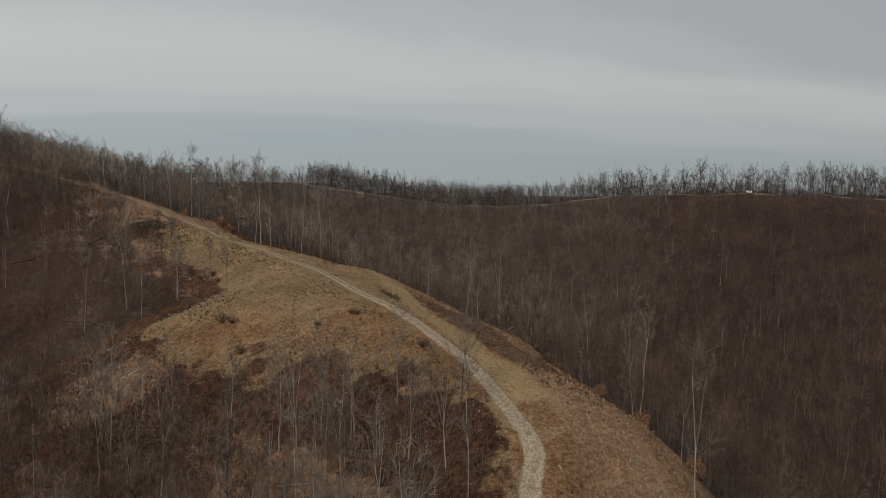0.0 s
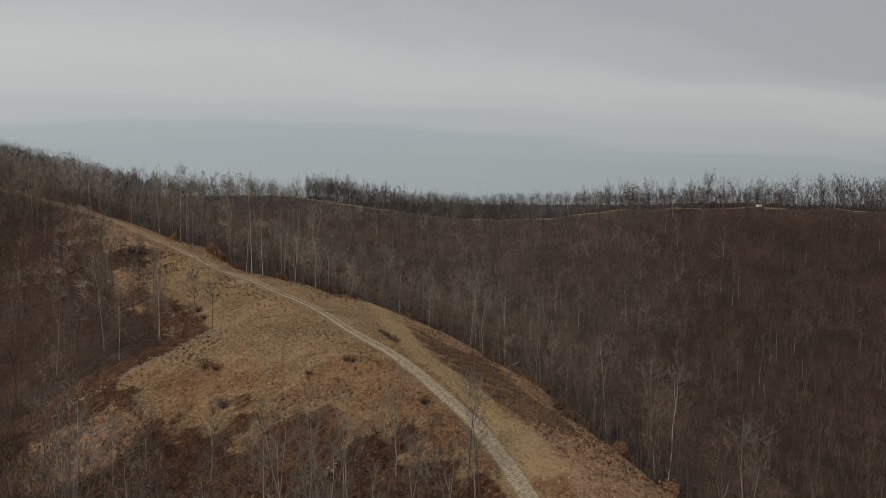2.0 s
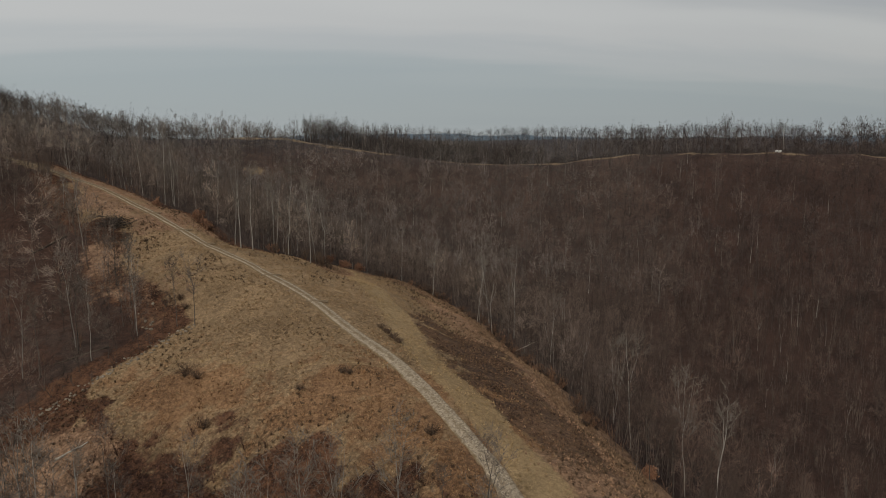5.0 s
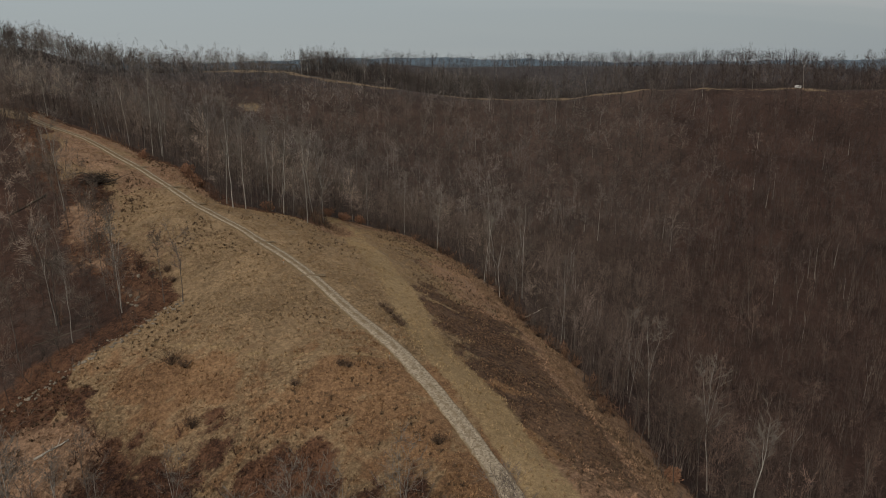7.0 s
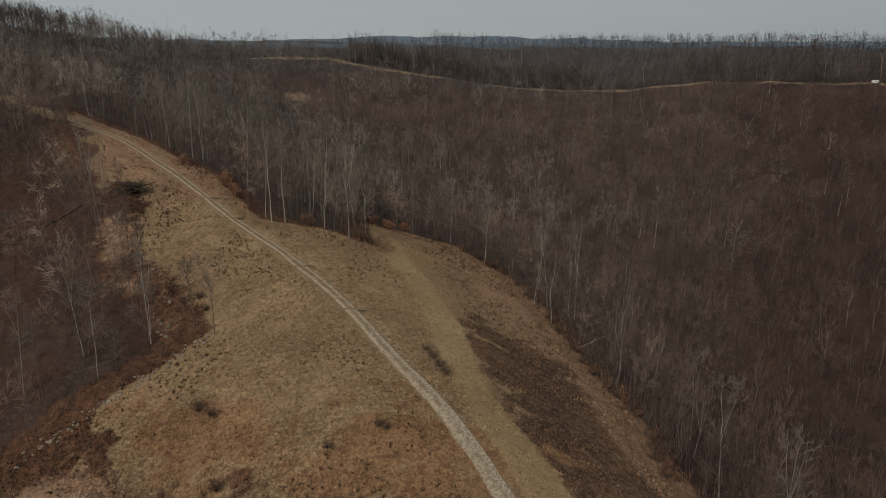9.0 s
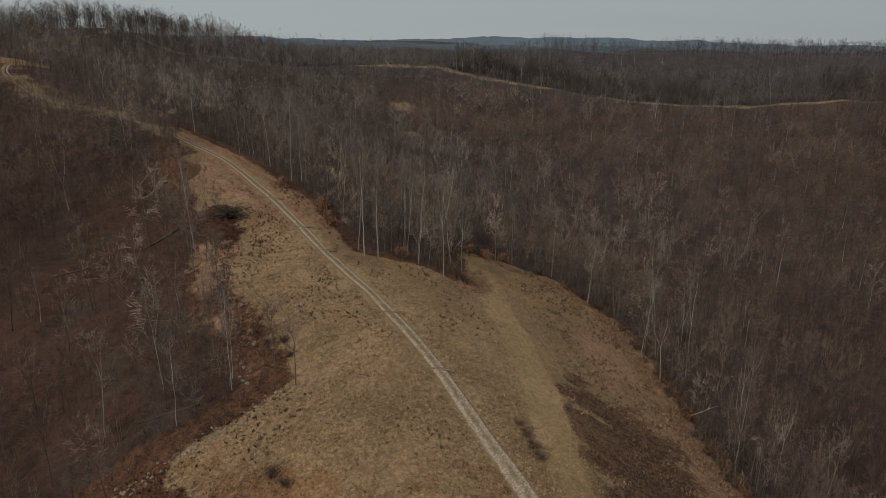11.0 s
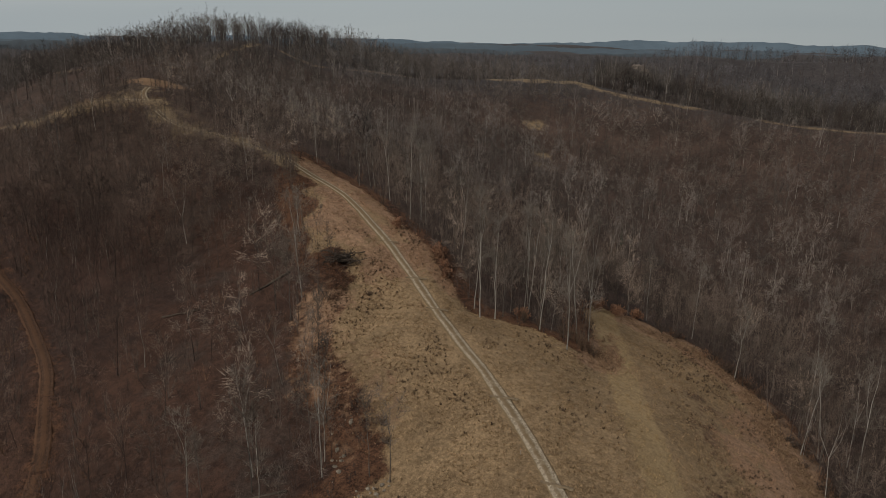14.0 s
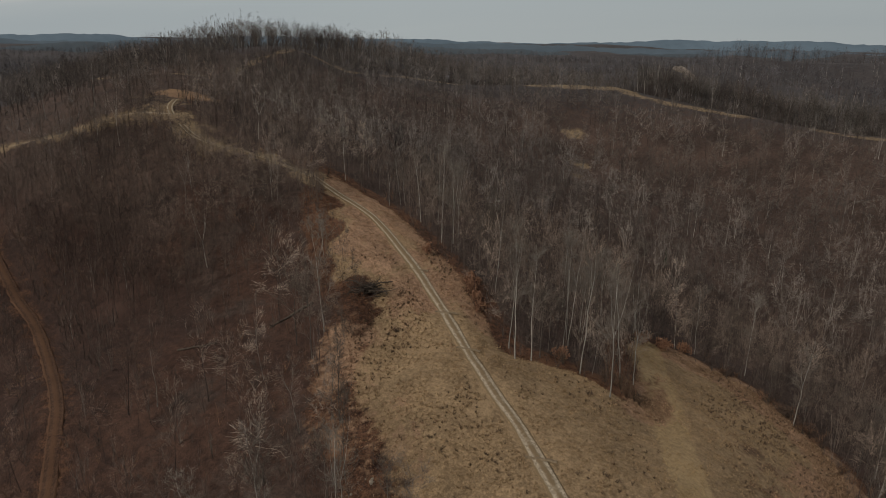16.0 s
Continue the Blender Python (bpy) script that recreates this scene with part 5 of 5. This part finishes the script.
for x, y, wide, tall in ((-16.4, 127.6, 1.2, 1.0), (-15.2, 127.2, 0.9, 0.8), (-22, 125, 1.0, 0.9), (-42, 134.5, 2.4, 2.3), (-39.5, 133, 1.6, 1.6), (-11, 145.3, 1.2, 1.1), (-9.9, 143.3, 1.3, 1.2), (-8.9, 141.3, 1.2, 1.0), (-10.4, 144.2, 0.7, 0.6), (-9.5, 142.1, 0.6, 0.6), (-11.6, 146.4, 0.6, 0.5), (-70.5, 190.5, 1.1, 1.0), (-31.5, 199.2, 1.6, 3.2), (-30.2, 199.6, 1.3, 2.4), (-33, 201.5, 1.8, 3.6), (-35.5, 200.3, 1.6, 3.0), (-29.3, 199.0, 0.9, 1.6), (-43, 200.5, 1.5, 2.6), (-40, 200, 1.4, 2.4), (-12.3, 147.5, 1.0, 1.0), (-35, 122, 1.6, 2.0), (-3, 112.5, 1.5, 1.6), (-50, 158, 1.2, 1.2), (-52, 160.5, 1.4, 1.4)):
    placed(bare_shrub(rng, wide, tall, "low dark leafless shrub in dry grass", "shrubs in the meadow", DARK_TWIG), x, y)


def leafy_shrub(rng, wide, tall, label):
    root = new("oak_shrub")
    tagged(root, label, "shrub", "shrubs with leaves still on")
    part("stem", joined([tube([(0, 0, -0.1), rng.normal(0, 0.25, 3) * (wide, wide, 0) + (0, 0, tall * 0.7)], [0.05, 0.015], 4) for _ in range(5)]), BARK_GREY, root)
    part("foliage", leafy_clump(rng, wide, tall, 700, 0.2), RUSSET, root)
    return root


for x, y, wide, tall in ((-60.3, 204.6, 1.3, 2.0), (-62.6, 207.6, 1.4, 2.2), (-65.7, 212.0, 1.6, 2.6), (-64.6, 210.2, 1.5, 2.3), (-36.5, 236, 2.4, 2.4), (-32, 240, 2.2, 2.2), (-28, 244, 2.0, 2.4), (-44, 203, 1.8, 2.0), (30, 104, 1.6, 2.2), (27, 121, 1.4, 1.8), (-79, 219.5, 1.4, 2.0), (34, 93, 1.5, 2.5)):
    placed(leafy_shrub(rng, wide, tall, "oak shrub holding russet dead leaves"), x, y, rng.uniform(0, 360))

cedar = new("cedar_tree")
tagged(cedar, "small dark evergreen cedar among bare trees", "tree")
part("trunk", tube([(0, 0, -0.2), (0, 0, 6)], [0.12, 0.02], 5), BARK_GREY, cedar)
v, t = leafy_clump(rng, 1.2, 6, 1500, 0.16)
v[:, :2] *= np.clip(1.25 - v[:, 2:3] / 6, 0.08, 1.2)
part("foliage", (v, t), NEEDLES, cedar)
placed(cedar, -44, 318)


# ---- dead wood and stones ----
def crooked_log(rng, long, thick, sides=7, wander=0.03):
    us = np.linspace(0, 1, 6)
    line = np.c_[us * long, rng.normal(0, wander, 6) * long, rng.normal(0, wander * 0.25, 6) * long]
    line[:, 1:] *= 0.5
    return tube(line, thick * (1 - 0.55 * us), sides, closed=True)


def fallen_log(rng, long, thick, label, mat, stubs=4):
    root = new("fallen_log")
    tagged(root, label, "log")
    part("trunk", crooked_log(rng, long, thick), mat, root)
    for _ in range(stubs):
        f = rng.uniform(0.4, 0.95)
        turn = rng.uniform(-1.2, 1.2)
        part("branch", tube([(f * long, 0, 0), (f * long + 0.8, math.sin(turn) * 1.2, 0.5 + 0.6 * rng.random())], [thick * 0.3, 0.02], 5), mat, root)
    return root


def laid(ob, a, b, lift=0.15, rise=0.0):
    """Lay a log from a to b on the ground."""
    za, zb = height(np.array([a[0], b[0]]), np.array([a[1], b[1]]))
    way = Vector((b[0] - a[0], b[1] - a[1], zb + rise - za))
    ob.matrix_basis = Matrix.Translation((a[0], a[1], za + lift)) @ way.to_track_quat("X", "Z").to_matrix().to_4x4()


laid(fallen_log(rng, 9.5, 0.34, "long dark rotting log on leaf litter", DARK_WOOD), (-90.5, 193.6), (-94, 186))
laid(fallen_log(rng, 9.0, 0.22, "dark fallen trunk in the woods", DARK_WOOD), (-60, 148), (-68, 144))
laid(fallen_log(rng, 7.5, 0.20, "dark fallen trunk in the woods", DARK_WOOD), (-108, 176), (-101, 180))
laid(fallen_log(rng, 4.6, 0.20, "bleached pale log lying in brown scrub", DEAD_WOOD, 2), (-56, 121.8), (-52.2, 124))
laid(fallen_log(rng, 6.0, 0.13, "pale dead trunk leaning out of the brush", DEAD_WOOD, 1), (14.2, 184), (18.5, 185.5), 0.3, 4.0)
laid(fallen_log(rng, 5.0, 0.10, "pale dead branch lying in scrub", DEAD_WOOD, 2), (-22, 92), (-17.5, 91))
laid(fallen_log(rng, 1.6, 0.07, "short pale stick lying on the grass", DEAD_WOOD, 0), (13.5, 80), (14, 78.6), 0.05)

pile = new("brush_pile")
tagged(pile, "heap of dark cut branches at the field's edge", "brush pile")
for _ in range(60):
    turn, up, long = rng.uniform(0, 6.28), rng.normal(0.12, 0.3), rng.uniform(1.8, 4.6)
    way = np.array([math.cos(turn) * math.cos(up), math.sin(turn) * math.cos(up), math.sin(up)])
    c = rng.normal(0, 1.0, 3) * (1.5, 1.1, 0) + (0, 0, abs(rng.normal(0.9, 0.7)))
    part("branch", tube([c - way * long / 2, c + rng.normal(0, 0.1, 3), c + way * long / 2], [rng.uniform(0.05, 0.13), 0.07, 0.02], 4), DARK_WOOD, pile)
part("brush", shrub_shape(rng, 70, 2.6, 2.8, 0.06), DARK_WOOD, pile)
placed(pile, -81.5, 199.3, 25, 1.2)


def stone_mesh(rng):
    bm = bmesh.new()
    bmesh.ops.create_icosphere(bm, subdivisions=1, radius=0.5)
    for v in bm.verts:
        v.co *= rng.uniform(0.72, 1.2)
        v.co.z *= 0.62
    me = bpy.data.meshes.new("stone")
    bm.to_mesh(me)
    bm.free()
    me.materials.append(STONE)
    return me


STONES = [stone_mesh(rng) for _ in range(6)]


def rubble(name, label, line, count, width, low, high):
    """A loose line of stones; each stone is a piece of it."""
    path = glide(line, 0.5)
    root = tagged(new(name), label, "stones")
    at = path[len(path) // 2]
    root.location = (at[0], at[1], float(height(at[:1], at[1:])[0]))
    for _ in range(count):
        p = path[rng.integers(len(path))] + rng.normal(0, width, 2)
        size = rng.uniform(low, high)
        st = new("stone", STONES[rng.integers(6)])
        st.parent = root
        st.matrix_basis = Matrix.Translation(Vector((p[0], p[1], float(height(p[:1], p[1:])[0]) + size * 0.12)) - root.location) @ pose(0, 0, 0, rng.uniform(-15, 15), rng.uniform(-15, 15), rng.uniform(0, 360)) @ Matrix.Diagonal((size, size * rng.uniform(0.6, 1), size, 1))


rubble("stone_row", "loose row of weathered stones along the meadow's edge", [(-46.5, 153), (-50, 147), (-55, 141.5), (-61, 135), (-66, 131)], 130, 0.8, 0.2, 0.75)
rubble("stone_gully", "pale broken stones in a washed-out gully", [(22.5, 88), (24.5, 84.5), (26.5, 81), (28, 77)], 70, 0.45, 0.2, 0.6)
rubble("rock_outcrop", "pale sandstone boulders among brown scrub", [(-15.5, 104), (-14.5, 105)], 9, 0.5, 0.3, 0.8)
rubble("rock_outcrop", "few sandstone boulders in leaf litter", [(-60, 160), (-57, 157), (-55.5, 153)], 18, 1.0, 0.3, 0.9)


# ---- on the road ----
def water_bar(at, turn):
    """A shallow ditch and low earth hump, slanting across the road."""
    bm = bmesh.new()
    n = 15
    rows = []
    for y, z in ((-0.32, -0.07), (-0.2, 0.05), (-0.06, 0.075), (0.08, 0.085), (0.2, 0.05), (0.34, -0.07)):
        rows.append([bm.verts.new(((i / (n - 1) - 0.5) * 4.2, y + 0.09 * math.sin(i * 1.3), z - 0.16 * abs(i / (n - 1) - 0.5) ** 2 + 0.012 * math.sin(i * 2.7))) for i in range(n)])
    for a, b in zip(rows, rows[1:]):
        for i in range(n - 1):
            bm.faces.new((a[i], a[i + 1], b[i + 1], b[i]))
    me = bpy.data.meshes.new("water_bar")
    bm.to_mesh(me)
    bm.free()
    me.materials.append(BAR_EARTH)
    ob = new("water_bar", me)
    i = int(np.hypot(ROAD[:, 0] - at[0], ROAD[:, 1] - at[1]).argmin())
    ob.matrix_basis = pose(ROAD[i, 0] + 0.4, ROAD[i, 1], ROAD_Z[i] + 0.09, 0, 0, turn)
    tagged(ob, "low dark earth hump across the gravel road", "water bar", "water bars on the road")


BAR_EARTH = plain("bar_earth", (0.11, 0.08, 0.05), (0.22, 0.165, 0.105), 3.0)
for at, turn in (((-25, 156), 2), ((-36.7, 170.3), 12), ((-57.3, 190.6), 4), ((-65.2, 199.4), 14), ((-77, 210.5), 6)):
    water_bar(at, turn)


def marker_stake(x, y):
    root = tagged(new("marker_stake"), "thin wooden marker stake with an orange top", "stake", "stakes beside the road")
    part("post", tube([(0, 0, -0.2), (0, 0, 1.0)], [0.035, 0.03], 4, closed=True), DEAD_WOOD, root)
    part("flag", tube([(0, 0, 0.95), (0, 0, 1.15)], [0.045, 0.04], 4, closed=True), FLAG, root)
    placed(root, x, y, 20)


FLAG = plain("faded_orange", (0.45, 0.17, 0.06), (0.6, 0.26, 0.10), 5.0)
marker_stake(-30.6, 158.6)
marker_stake(-9.9, 129.6)


# ---- white trailer on the far ridge ----
def box_shape(x0, x1, y0, y1, z0, z1, bevel=0.05):
    bm = bmesh.new()
    bmesh.ops.create_cube(bm, size=1.0)
    bmesh.ops.scale(bm, vec=(x1 - x0, y1 - y0, z1 - z0), verts=bm.verts)
    bmesh.ops.translate(bm, vec=((x0 + x1) / 2, (y0 + y1) / 2, (z0 + z1) / 2), verts=bm.verts)
    bmesh.ops.bevel(bm, geom=bm.edges[:], offset=bevel, segments=2, affect="EDGES")
    return bm


WHITE = plain("white_panel", (0.66, 0.66, 0.64), (0.80, 0.80, 0.78), 1.5, 0.5)
TYRE = plain("tyre_rubber", (0.015, 0.015, 0.015), (0.03, 0.03, 0.03), 8.0)
trailer = tagged(new("trailer"), "small white box trailer parked on the grassy ridge", "trailer")
part("body", box_shape(-2.3, 2.3, -1.0, 1.0, 0.55, 2.4), WHITE, trailer)
part("roof", box_shape(-2.35, 2.35, -1.05, 1.05, 2.4, 2.5, 0.03), WHITE, trailer)
pane_frame = part("window", box_shape(-0.6, 0.6, -1.04, -0.99, 1.3, 1.9, 0.01), WHITE, trailer)
part("pane", box_shape(-0.52, 0.52, -1.05, -1.02, 1.37, 1.83, 0.005), TYRE, pane_frame, "dark window pane")
part("tow_bar", box_shape(2.3, 3.4, -0.06, 0.06, 0.5, 0.62, 0.02), TYRE, trailer)
for side in (-0.9, 0.9):
    wheel = part("wheel", tube([(0, side - 0.1, 0.33), (0, side + 0.1, 0.33)], [0.33, 0.33], 14, closed=True), TYRE, trailer)
    part("rim", tube([(0, side - 0.115, 0.33), (0, side + 0.115, 0.33)], [0.18, 0.18], 12, closed=True), WHITE, wheel, "pale steel rim")
placed(trailer, 176, 411.5, -6, 0.62, 0.0)
